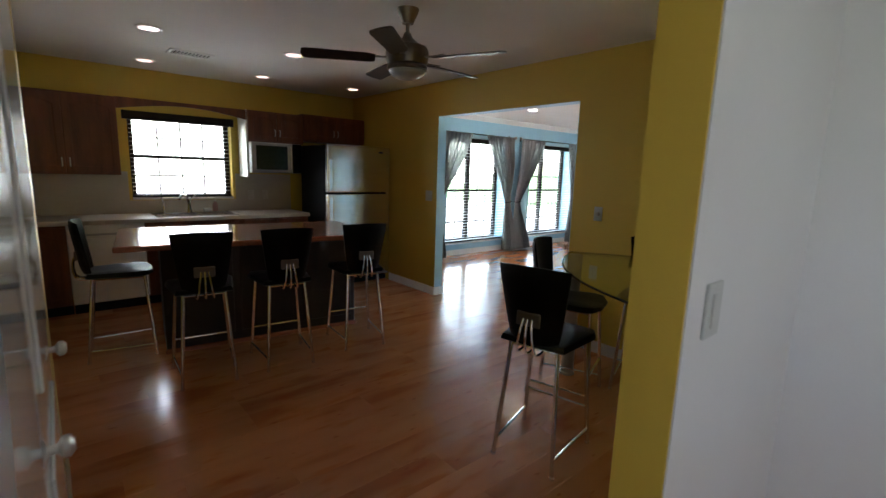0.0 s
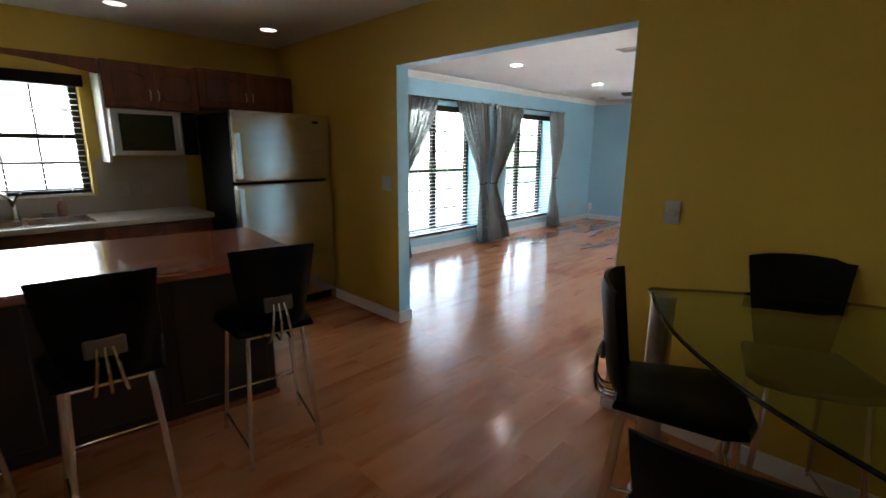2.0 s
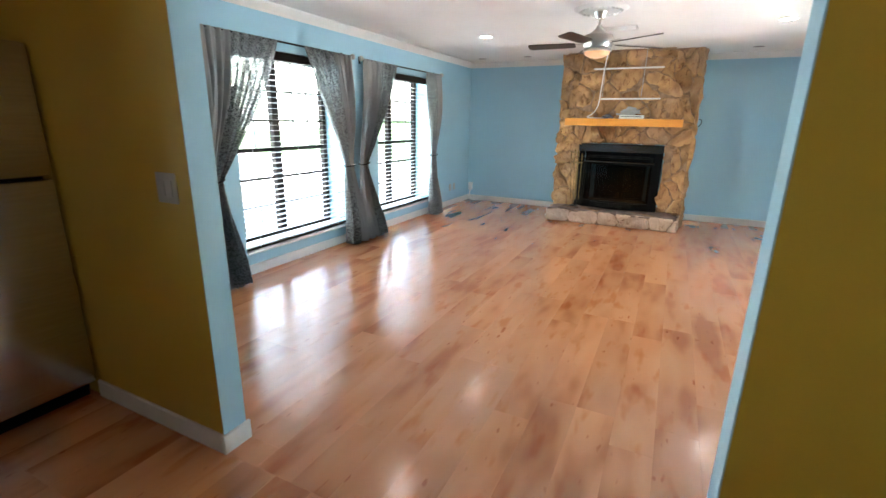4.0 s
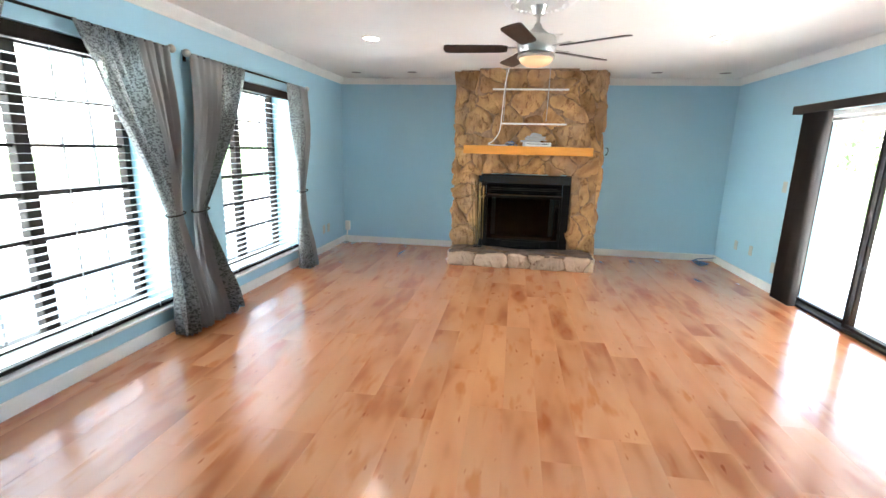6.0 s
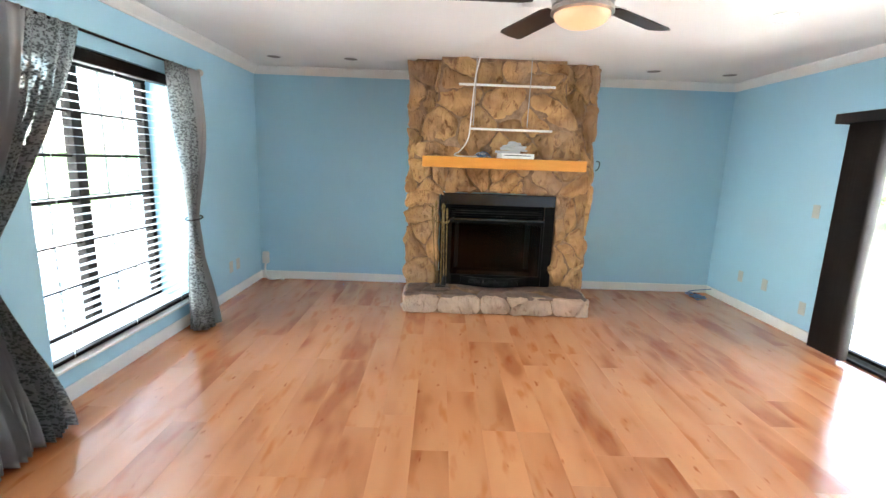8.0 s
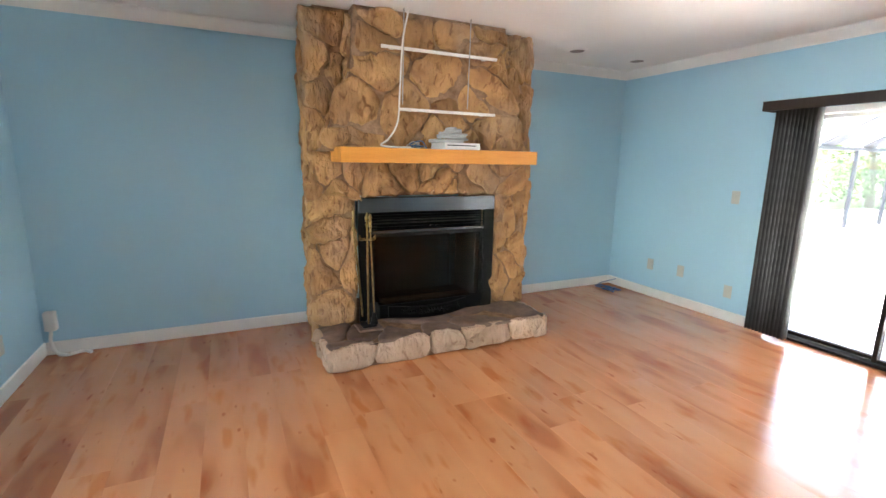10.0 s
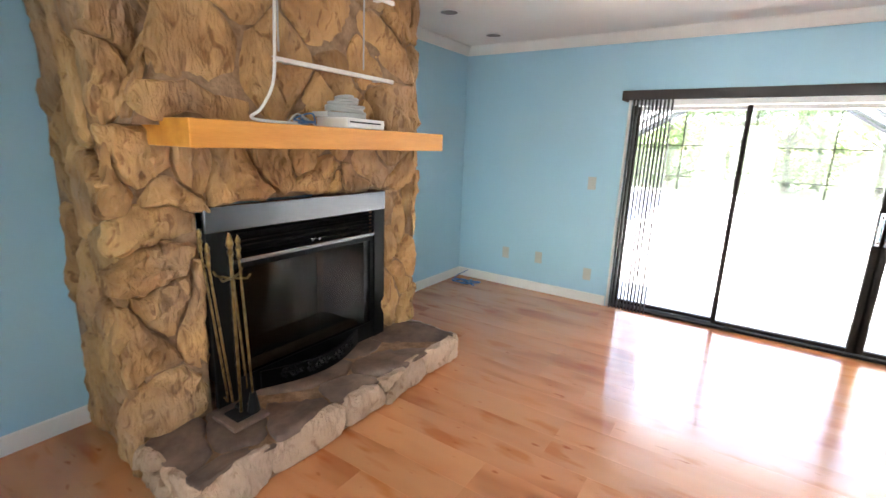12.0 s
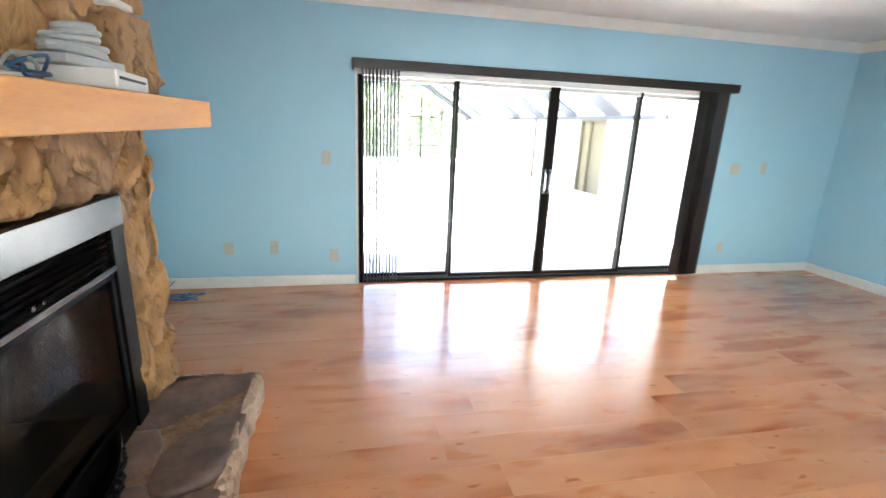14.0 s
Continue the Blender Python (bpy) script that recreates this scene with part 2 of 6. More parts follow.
STEEL = material("brushed_stainless", (0.66, 0.65, 0.63), 0.21, 1.0, scale=4, stretch=(1, 1, 30), spread=0.15, bump=0.03, bump_scale=80, wear=0.12)
CHROME = material("chrome", (0.72, 0.72, 0.74), 0.12, 1.0, scale=20, spread=0.1)
NICKEL = material("brushed_nickel", (0.55, 0.53, 0.50), 0.28, 1.0, scale=20, spread=0.12)
PEWTER = material("dull_pewter", (0.24, 0.21, 0.17), 0.36, 1.0, scale=20, spread=0.2)
BLACK = material("black_plastic", (0.012, 0.012, 0.013), 0.35, scale=20, spread=0.2)
LEATHER = material("black_vinyl", (0.004, 0.004, 0.005), 0.38, scale=30, spread=0.3, bump=0.12, bump_scale=220)
PAD = material("grey_pad_plate", (0.16, 0.13, 0.12), 0.4, scale=20, spread=0.2)
BRONZE = material("dark_bronze_frame", (0.018, 0.012, 0.010), 0.5, scale=12, spread=0.3)
BROWN_VANE = material("dark_brown_vinyl", (0.024, 0.015, 0.013), 0.5, scale=6, stretch=(8, 8, 0.5), spread=0.3)
SLAT = material("white_blind_slat", (0.80, 0.80, 0.80), 0.4, scale=20, spread=0.05)
GREY_CLOTH = material("grey_satin_cloth", (0.28, 0.275, 0.275), 0.5, scale=6, stretch=(1, 1, 0.2), spread=0.2, bump=0.1, bump_scale=300)
LEAF_CLOTH = curtain_material("silver_leaf_print", (0.46, 0.48, 0.48), (0.085, 0.09, 0.09), 0.40)
STONE = stone_material("tan_field_stone", (0.55, 0.315, 0.135), (0.27, 0.135, 0.055), (0.38, 0.26, 0.18), (0.47, 0.32, 0.22))
PALE_STONE = stone_material("pale_hearth_stone", (0.60, 0.42, 0.29), (0.43, 0.285, 0.19), (0.58, 0.47, 0.39), (0.58, 0.44, 0.35))
MORTAR = material("stone_mortar", (0.39, 0.245, 0.15), 0.95, second=(0.19, 0.11, 0.06), scale=14, bump=0.6, bump_scale=60)
FLAG = material("hearth_flagstone", (0.24, 0.155, 0.115), 0.6, second=(0.11, 0.07, 0.055), scale=6, bump=0.25, bump_scale=30)
MANTEL = material("orange_oak_mantel", (0.76, 0.33, 0.055), 0.5, second=(0.62, 0.24, 0.032), scale=2.5, stretch=(8, 0.8, 8), bump=0.04, bump_scale=30)
FIRE_BLACK = material("matt_black_steel", (0.003, 0.003, 0.0032), 0.42, 0.0, scale=12, spread=0.3, wear=0.2)
LAMP_BLACK = material("lamp_black_steel", (0.002, 0.002, 0.002), 0.95, scale=12, spread=0.3)
SATIN_BAND = material("satin_dark_band", (0.11, 0.11, 0.115), 0.26, 1.0, scale=5, spread=0.12, wear=0.06)
SOOT = material("sooty_firebrick", (0.05, 0.045, 0.042), 0.9, second=(0.008, 0.0075, 0.007), scale=5, bump=0.3, bump_scale=25)
BRASS = material("aged_brass", (0.30, 0.20, 0.08), 0.3, 1.0, second=(0.11, 0.07, 0.03), scale=30)
BLADE = material("dark_walnut_blade", (0.04, 0.022, 0.017), 0.35, scale=4, stretch=(1, 8, 1), spread=0.3)
PLASTIC_WHITE = material("white_plastic", (0.78, 0.77, 0.74), 0.35, scale=20, spread=0.05)
IVORY = material("ivory_wall_plate", (0.52, 0.53, 0.51), 0.4, scale=20, spread=0.06)
PLASTIC_GREY = material("grey_plastic", (0.42, 0.43, 0.43), 0.4, scale=20, spread=0.1)
CABLE_BLUE = material("blue_cable", (0.06, 0.16, 0.34), 0.45, scale=20)
LAMP_GLASS = emitter("lit_lamp_glass", (0.9, 0.5, 0.28), 0.045)
LAMP_ON = emitter("lit_downlight", (1.0, 0.93, 0.84), 5.0)
LAMP_OFF = material("frosted_lamp_glass", (0.5, 0.55, 0.58), 0.25, scale=10)
LAMP_DULL = emitter("dim_pink_lamp", (0.8, 0.52, 0.46), 0.45)
OVEN_GLASS = material("dark_green_oven_glass", (0.018, 0.030, 0.022), 0.12, scale=20, spread=0.2)
SOAP = material("pink_soap", (0.5, 0.3, 0.27), 0.2, scale=10)
GLASS = clear_glass("window_glass", (0.97, 0.99, 0.98))
GLASS_EDGE = material("dark_green_glass_edge", (0.006, 0.016, 0.012), 0.08, scale=20)
TABLE_GLASS = clear_glass("green_table_glass", (0.80, 0.90, 0.80), 1.5)
FIRE_GLASS = clear_glass("smoked_fire_glass", (0.36, 0.35, 0.34), 1.5, 0.4)
PAN = material("translucent_roof_sheet", (0.8, 0.8, 0.8), 0.5, scale=4, spread=0.05)
_bs = PAN.node_tree.nodes["Principled BSDF"]
_tl, _mx = PAN.node_tree.nodes.new("ShaderNodeBsdfTranslucent"), PAN.node_tree.nodes.new("ShaderNodeMixShader")
_mx.inputs[0].default_value = 0.7
_tl.inputs[0].default_value = (0.9, 0.9, 0.9, 1)
PAN.node_tree.links.new(_bs.outputs[0], _mx.inputs[1])
PAN.node_tree.links.new(_tl.outputs[0], _mx.inputs[2])
PAN.node_tree.links.new(_mx.outputs[0], PAN.node_tree.nodes["Material Output"].inputs[0])
ROOF_GREY = material("grey_painted_aluminium", (0.085, 0.085, 0.10), 0.5, scale=4, spread=0.1)
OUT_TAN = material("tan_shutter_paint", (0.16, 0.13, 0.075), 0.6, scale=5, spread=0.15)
STUCCO = material("white_stucco", (0.80, 0.79, 0.76), 0.9, scale=3, spread=0.05, bump=0.3, bump_scale=60)
CONCRETE = material("pale_concrete_deck", (0.84, 0.83, 0.81), 0.85, scale=2, spread=0.12, bump=0.15, bump_scale=60)
GRASS = material("lawn_grass", (0.10, 0.17, 0.045), 0.9, second=(0.06, 0.10, 0.03), scale=1.5, bump=0.5, bump_scale=40)
LEAVES = material("tree_leaves", (0.16, 0.22, 0.10), 0.6, second=(0.10, 0.17, 0.05), scale=2)
BARK = material("tree_bark", (0.26, 0.22, 0.17), 0.9, scale=6, bump=0.5, bump_scale=20)

_bs = LEAVES.node_tree.nodes["Principled BSDF"]
_tl, _mx = LEAVES.node_tree.nodes.new("ShaderNodeBsdfTranslucent"), LEAVES.node_tree.nodes.new("ShaderNodeMixShader")
_mx.inputs[0].default_value = 0.4
_tl.inputs[0].default_value = (0.32, 0.42, 0.2, 1)
LEAVES.node_tree.links.new(_bs.outputs[0], _mx.inputs[1])
LEAVES.node_tree.links.new(_tl.outputs[0], _mx.inputs[2])
LEAVES.node_tree.links.new(_mx.outputs[0], LEAVES.node_tree.nodes["Material Output"].inputs[0])

for m_ in (FIRE_BLACK, LAMP_BLACK, SOOT, LEATHER, BLACK, BRONZE):
    m_.node_tree.nodes["Principled BSDF"].inputs["Specular IOR Level"].default_value = 0.12

# ---- mesh helpers ----
ORIGIN = {}


def box(bm, x0, x1, y0, y1, z0, z1, bevel=0.0, seg=1, m=None):
    """An axis-aligned block, with bevelled edges, optionally moved by m."""
    made = bmesh.ops.create_cube(bm, size=1)["verts"]
    bmesh.ops.transform(bm, verts=made, matrix=Matrix.LocRotScale(((x0 + x1) / 2, (y0 + y1) / 2, (z0 + z1) / 2), None, (x1 - x0, y1 - y0, z1 - z0)))
    if bevel:
        edges = list({e for v in made for e in v.link_edges})
        out = bmesh.ops.bevel(bm, geom=edges, offset=bevel, segments=seg, affect='EDGES', clamp_overlap=True, profile=0.5)
        made = list({v for f in out["faces"] for v in f.verts} | {v for v in made if v.is_valid})
    if m is not None:
        bmesh.ops.transform(bm, verts=made, matrix=m)
    return bm


def boxed(*a, **k):
    return box(bmesh.new(), *a, **k)


def tube(bm, a, b, r, r2=None, seg=12, caps=True):
    """A straight rod from a to b."""
    a, b = Vector(a), Vector(b)
    d = b - a
    m = Matrix.Translation((a + b) / 2) @ d.to_track_quat('Z', 'Y').to_matrix().to_4x4()
    bmesh.ops.create_cone(bm, cap_ends=caps, segments=seg, radius1=r, radius2=r if r2 is None else r2, depth=d.length, matrix=m)
    return bm


def pipe(bm, pts, r, seg=8):
    """A bent rod through pts."""
    pts = [Vector(p) for p in pts]
    rings = []
    side = None
    for i, p in enumerate(pts):
        d = (pts[min(i + 1, len(pts) - 1)] - pts[max(i - 1, 0)]).normalized()
        if side is None:
            side = d.orthogonal().normalized()
        side = (side - d * side.dot(d)).normalized()
        up = d.cross(side)
        rings.append([bm.verts.new(p + r * (math.cos(k * math.tau / seg) * side + math.sin(k * math.tau / seg) * up)) for k in range(seg)])
    for p, q in zip(rings, rings[1:]):
        for k in range(seg):
            bm.faces.new((p[k], p[(k + 1) % seg], q[(k + 1) % seg], q[k]))
    bm.faces.new(rings[0][::-1])
    bm.faces.new(rings[-1])
    return bm


def spline(pts, n=8):
    """Points along a smooth curve through pts."""
    pts = [Vector(p) for p in pts]
    out = []
    ext = [2 * pts[0] - pts[1], *pts, 2 * pts[-1] - pts[-2]]
    for i in range(len(pts) - 1):
        a, b, c, d = ext[i:i + 4]
        for k in range(n):
            t = k / n
            out.append(0.5 * ((2 * b) + (c - a) * t + (2 * a - 5 * b + 4 * c - d) * t * t + (3 * b - a - 3 * c + d) * t ** 3))
    return out + [pts[-1]]


def turned(bm, profile, at=(0, 0, 0), seg=24, m=None):
    """A turned shape from (radius, height) pairs round the z axis."""
    at = Vector(at)
    rings = []
    for r, h in profile:
        rings.append([bm.verts.new(at + Vector((max(r, 1e-4) * math.cos(k * math.tau / seg), max(r, 1e-4) * math.sin(k * math.tau / seg), h))) for k in range(seg)])
    for p, q in zip(rings, rings[1:]):
        for k in range(seg):
            bm.faces.new((p[k], p[(k + 1) % seg], q[(k + 1) % seg], q[k]))
    bm.faces.new(rings[0][::-1])
    bm.faces.new(rings[-1])
    bmesh.ops.recalc_face_normals(bm, faces=bm.faces)
    if m is not None:
        bmesh.ops.transform(bm, verts=[v for r in rings for v in r], matrix=m)
    return bm


def prism(bm, poly, lo, hi, axis='z', bevel=0.0):
    """An outline (pairs) extruded between lo and hi along an axis."""
    def put(u, v, w):
        return {'z': (u, v, w), 'y': (u, w, v), 'x': (w, u, v)}[axis]
    a = [bm.verts.new(put(u, v, lo)) for u, v in poly]
    b = [bm.verts.new(put(u, v, hi)) for u, v in poly]
    n = len(poly)
    made = [bm.faces.new(a), bm.faces.new(b)] + [bm.faces.new((a[i], a[(i + 1) % n], b[(i + 1) % n], b[i])) for i in range(n)]
    bmesh.ops.recalc_face_normals(bm, faces=made)
    if bevel:
        bmesh.ops.bevel(bm, geom=list({e for f in made[:2] for e in f.edges}), offset=bevel, segments=2, affect='EDGES', clamp_overlap=True)
    return bm


def mesh_of(name, bm, mat, smooth=False):
    data = bpy.data.meshes.new(name)
    bm.normal_update()
    bm.to_mesh(data)
    bm.free()
    data.materials.append(mat)
    if smooth:
        data.polygons.foreach_set("use_smooth", [True] * len(data.polygons))
        data.set_sharp_from_angle(angle=radians(40))
    return data


def thing(name, at=(0, 0, 0), label="", category="", group=""):
    """A thing's Empty at its base; its parts are given in world places."""
    ob = new(name)
    ob.empty_display_size = 0.1
    ob.location = at
    ORIGIN[ob] = Vector(at)
    return tagged(ob, label, category, group)


def part(name, bm, mat, parent, label="", smooth=False):
    """One mesh under a thing or under a part."""
    at = ORIGIN[parent]
    bmesh.ops.translate(bm, verts=bm.verts, vec=-at)
    ob = new(name, mesh_of(name, bm, mat, smooth))
    ob.parent = parent
    ORIGIN[ob] = at
    return tagged(ob, label)


def solid(name, bm, mat, label="", category="", group="", kind="", smooth=False):
    """A thing that is one mesh, with its origin at its base."""
    co = np.array([v.co[:] for v in bm.verts])
    lo, hi = co.min(0), co.max(0)
    at = Vector(((lo[0] + hi[0]) / 2, (lo[1] + hi[1]) / 2, lo[2]))
    bmesh.ops.translate(bm, verts=bm.verts, vec=-at)
    ob = new(name, mesh_of(name, bm, mat, smooth))
    ob.location = at
    ORIGIN[ob] = at
    return tagged(ob, label, category, group, kind)


def structure(name, bm, mat, label="", category="wall"):
    return solid(name, bm, mat, label, category, kind="structure")


# ---- the shell ----
H = 2.46                       # ceiling height
XP0, XP1 = 2.60, 2.715         # partition: kitchen face, living face
YK, YL, YOUT = 5.34, 5.256, 5.68   # window wall: kitchen face, living face, outside
YS, XE = -0.229, 9.58          # sliding door wall, fireplace wall
OPEN0, OPEN1, OPENH = 1.562, 3.40, 2.088


def wall_x(name, y0, y1, spans, mat, label, holes=()):
    """A wall along x, with through holes (x0, x1, z0, z1)."""
    bm = bmesh.new()
    x0, x1 = spans
    cur = x0
    for a, b, c, d in sorted(holes):
        box(bm, cur, a, y0, y1, 0, H)
        if c > 0:
            box(bm, a, b, y0, y1, 0, c)
        if d < H:
            box(bm, a, b, y0, y1, d, H)
        cur = b
    box(bm, cur, x1, y0, y1, 0, H)
    return structure(name, bm, mat, label)


def wall_y(name, x0, x1, spans, mat, label, holes=()):
    bm = bmesh.new()
    y0, y1 = spans
    cur = y0
    for a, b, c, d in sorted(holes):
        box(bm, x0, x1, cur, a, 0, H)
        if c > 0:
            box(bm, x0, x1, a, b, 0, c)
        if d < H:
            box(bm, x0, x1, a, b, d, H)
        cur = b
    box(bm, x0, x1, cur, y1, 0, H)
    return structure(name, bm, mat, label)


W1, W2 = (4.36, 5.93, 0.2, 2.07), (6.56, 8.10, 0.2, 2.07)
KW = (-0.135, 0.912, 1.065, 2.01)
SLIDE = (4.26, 7.885, 0.0, 1.905)
XW = -2.6
wall_x("wall_living_north", YL, YOUT, (XP1, XE), BLUE, "sky-blue painted wall with two tall windows", [W1, W2])
wall_x("wall_kitchen_north", YK, YOUT, (XW, XP1 - 0.03), YELLOW, "mustard yellow kitchen wall round the sink window", [KW])
wall_x("wall_living_south", YS - 0.2, YS, (XP1, XE), BLUE, "sky-blue painted wall with a wide sliding door", [SLIDE])
wall_y("wall_east", XE, XE + 0.2, (YS - 0.2, YOUT), BLUE, "sky-blue painted wall behind the fireplace")
mid = (XP0 + XP1) / 2
wall_y("wall_partition_kitchen_side", XP0, mid, (-0.40, YK), YELLOW, "mustard yellow partition with a wide opening", [(OPEN0, OPEN1, 0, OPENH)])
wall_y("wall_partition_living_side", mid, XP1, (YS - 0.2, YL), BLUE, "sky-blue partition with a wide opening", [(OPEN0, OPEN1, 0, OPENH)])
bm = bmesh.new()
box(bm, XP0 - 0.001, XP1 + 0.001, OPEN0, OPEN0 + 0.004, 0, OPENH - 0.004)
box(bm, XP0 - 0.001, XP1 + 0.001, OPEN1 - 0.004, OPEN1, 0, OPENH - 0.004)
box(bm, XP0 - 0.001, XP1 + 0.001, OPEN0, OPEN1, OPENH - 0.004, OPENH)
structure("trim_opening", bm, BLUE, "sky-blue painted lining of the wide opening", "trim")
wall_x("wall_kitchen_south", -0.36, -0.31, (0.006, XP0), YELLOW, "mustard yellow kitchen wall")
wall_x("wall_hall_side", -0.41, -0.36, (0.01, 0.79), WHITE_WALL, "plain white hall wall with a switch")
structure("wall_end", boxed(0.0, 0.006, -0.408, -0.31, 0, H), YELLOW, "mustard yellow end of the hall wall")
wall_y("wall_hall_east", 0.79, 0.96, (-2.5, -0.362), WHITE_WALL, "plain grey-white hall wall")
# the small opening is added, unseen, where the hall fill lamp stands
wall_y("wall_hall_west", -1.0, -0.865, (-2.5, 0.885), WHITE_WALL, "plain white hall wall behind the closet doors", [(-1.9, -1.5, 1.2, 1.9)])
wall_y("wall_hall_west_end", -1.0, -0.86, (0.885, 1.87), YELLOW, "mustard yellow end of the hall wall")
wall_x("wall_hall_south", -2.6, -2.5, (-1.0, 0.96), WHITE_WALL, "plain white hall wall")
wall_x("wall_kitchen_southwest", 1.77, 1.87, (XW, -1.0), YELLOW, "mustard yellow kitchen wall")
wall_y("wall_kitchen_west", XW - 0.1, XW, (1.77, YK), YELLOW, "mustard yellow kitchen wall")
structure("ceiling", boxed(XW - 0.1, XE + 0.2, -2.6, YOUT, H, H + 0.12), CEILING, "white textured ceiling", "ceiling")
# north eave is stretched, unseen, to keep sky off the floor by the windows
structure("roof", boxed(XW - 0.6, XE + 0.7, -2.7, YOUT + 1.2, H + 0.14, H + 0.4), STUCCO, "flat pale roof slab with a long north eave added against the sky", "roof")

# baseboards and crown


def skirting(name, runs, h=0.098, mat=TRIM):
    bm = bmesh.new()
    for x0, x1, y0, y1 in runs:
        box(bm, x0, x1, y0, y1, 0.0, h, 0.005)
    return structure(name, bm, mat, "white painted baseboard along the wall", "baseboard")


B = 0.016
skirting("baseboard_living", [(XP1, XE, YL - B, YL), (XE - B, XE, 3.385, YL - B), (XE - B, XE, YS, 1.575), (SLIDE[1] + 0.03, XE - B, YS, YS + B),
                              (XP1, SLIDE[0] - 0.03, YS, YS + B), (XP1, XP1 + B, YS + B, OPEN0 - B), (XP1, XP1 + B, OPEN1 + B, YL - B)])
skirting("baseboard_kitchen", [(XP0 - B, XP0, OPEN1, 4.36), (XP0 - B, XP0, -0.31, OPEN0), (XP0 - B, XP1 + B, OPEN1 - 0.004 - B, OPEN1 - 0.004), (XP0 - B, XP1 + B, OPEN0 + 0.004, OPEN0 + 0.004 + B),
                               (0.006, XP0 - B, -0.31, -0.31 + B)])
skirting("baseboard_hall", [(-0.86, -0.846, 0.90, 1.885), (-1.0, -0.86, 1.87, 1.885)])
bm = bmesh.new()
prof = [(0, 0), (0, -0.085), (0.012, -0.085), (0.02, -0.07), (0.05, -0.035), (0.065, -0.015), (0.065, 0)]
prism(bm, [(YL - u, H + v) for u, v in prof], XP1, XE, 'x')
prism(bm, [(YS + u, H + v) for u, v in prof], XP1, XE, 'x')
prism(bm, [(XE - u, H + v) for u, v in prof], YS, YL, 'y')
prism(bm, [(XP1 + u, H + v) for u, v in prof], YS, YL, 'y')
structure("crown_moulding", bm, TRIM, "white crown moulding round the living room ceiling", "trim")

# ---- windows ----


def house_window(name, hole, yin, cols, rows, mull, label, depth=0.10):
    """Bronze window in its opening: frame, sashes, bars, panes, sill."""
    x0, x1, z0, z1 = hole
    y = yin + depth
    w = thing(name, ((x0 + x1) / 2, y, z0), label, "window")
    w["kind"] = "structure"
    bm = bmesh.new()
    f = 0.055
    box(bm, x0, x1, y, y + 0.07, z1 - f, z1, 0.004)
    box(bm, x0, x1, y, y + 0.07, z0, z0 + f, 0.004)
    box(bm, x0, x0 + f, y, y + 0.07, z0 + f, z1 - f, 0.004)
    box(bm, x1 - f, x1, y, y + 0.07, z0 + f, z1 - f, 0.004)
    part("window_frame", bm, BRONZE, w)
    sashes = [(x0 + f, x1 - f)]
    if mull:
        mx = (x0 + x1) / 2
        part("mullion", boxed(mx - 0.045, mx + 0.045, y - 0.004, y + 0.066, z0 + f, z1 - f, 0.004), BRONZE, w)
        sashes = [(x0 + f, mx - 0.045), (mx + 0.045, x1 - f)]
    for a, b in sashes:
        for i in range(1, rows):
            z = z0 + f + (z1 - z0 - 2 * f) * i / rows
            t = 0.02 if i == rows // 2 else 0.012
            part("muntin", boxed(a, b, y + 0.02, y + 0.045, z - t, z + t), BRONZE, w)
        for i in range(1, cols):
            x = a + (b - a) * i / cols
            part("muntin", boxed(x - 0.009, x + 0.009, y + 0.022, y + 0.04, z0 + f, z1 - f), PLASTIC_GREY if mull else BRONZE, w)
        pane = part("pane", boxed(a, b, y + 0.030, y + 0.034, z0 + f, z1 - f), GLASS, w)
        pane.visible_shadow = False
    part("window_sill", boxed(x0 - 0.0, x1 + 0.0, yin - 0.02, y, z0 - 0.004, z0 + 0.016, 0.004), TRIM, w)
    return w


def venetian(name, hole, yin, gap, label, tilt=0, lift=0.0, tapes=3, rail=BRONZE):
    """Horizontal blind: head rail, single slats, cords, bottom rail."""
    x0, x1, z0, z1 = hole
    x0, x1, y = x0 + 0.012, x1 - 0.012, yin + 0.055
    b = thing(name, ((x0 + x1) / 2, y, z0 + 0.02), label, "window blind")
    part("head_rail", boxed(x0, x1, y - 0.035, y + 0.03, z1 - 0.085, z1 - 0.004, 0.004), rail, b)
    part("bottom_rail", boxed(x0, x1, y - 0.025, y + 0.025, z0 + 0.02 + lift, z0 + 0.045 + lift, 0.004), rail, b)
    n = int((z1 - 0.09 - (z0 + 0.07 + lift)) / gap)
    bm = bmesh.new()
    box(bm, x0 + 0.003, x1 - 0.003, -0.024, 0.024, -0.0012, 0.0012)
    bmesh.ops.translate(bm, verts=bm.verts, vec=(-ORIGIN[b].x, 0, 0))
    data = mesh_of("slat", bm, SLAT)
    for i in range(n):
        ob = new("slat", data)
        ob.parent = b
        ob.matrix_basis = pose(0, 0, z0 + 0.07 + lift + (i + 0.5) * gap - ORIGIN[b].z, tilt + 1.5 * math.sin(i * 1.7))
    for k in range(tapes):
        x = x0 + (x1 - x0) * (0.12 + 0.76 * k / max(tapes - 1, 1))
        bm = tube(bmesh.new(), (x, y - 0.026, z0 + 0.03), (x, y - 0.026, z1 - 0.05), 0.0016, seg=6)
        part("cord", bm, SLAT, b)
    return b


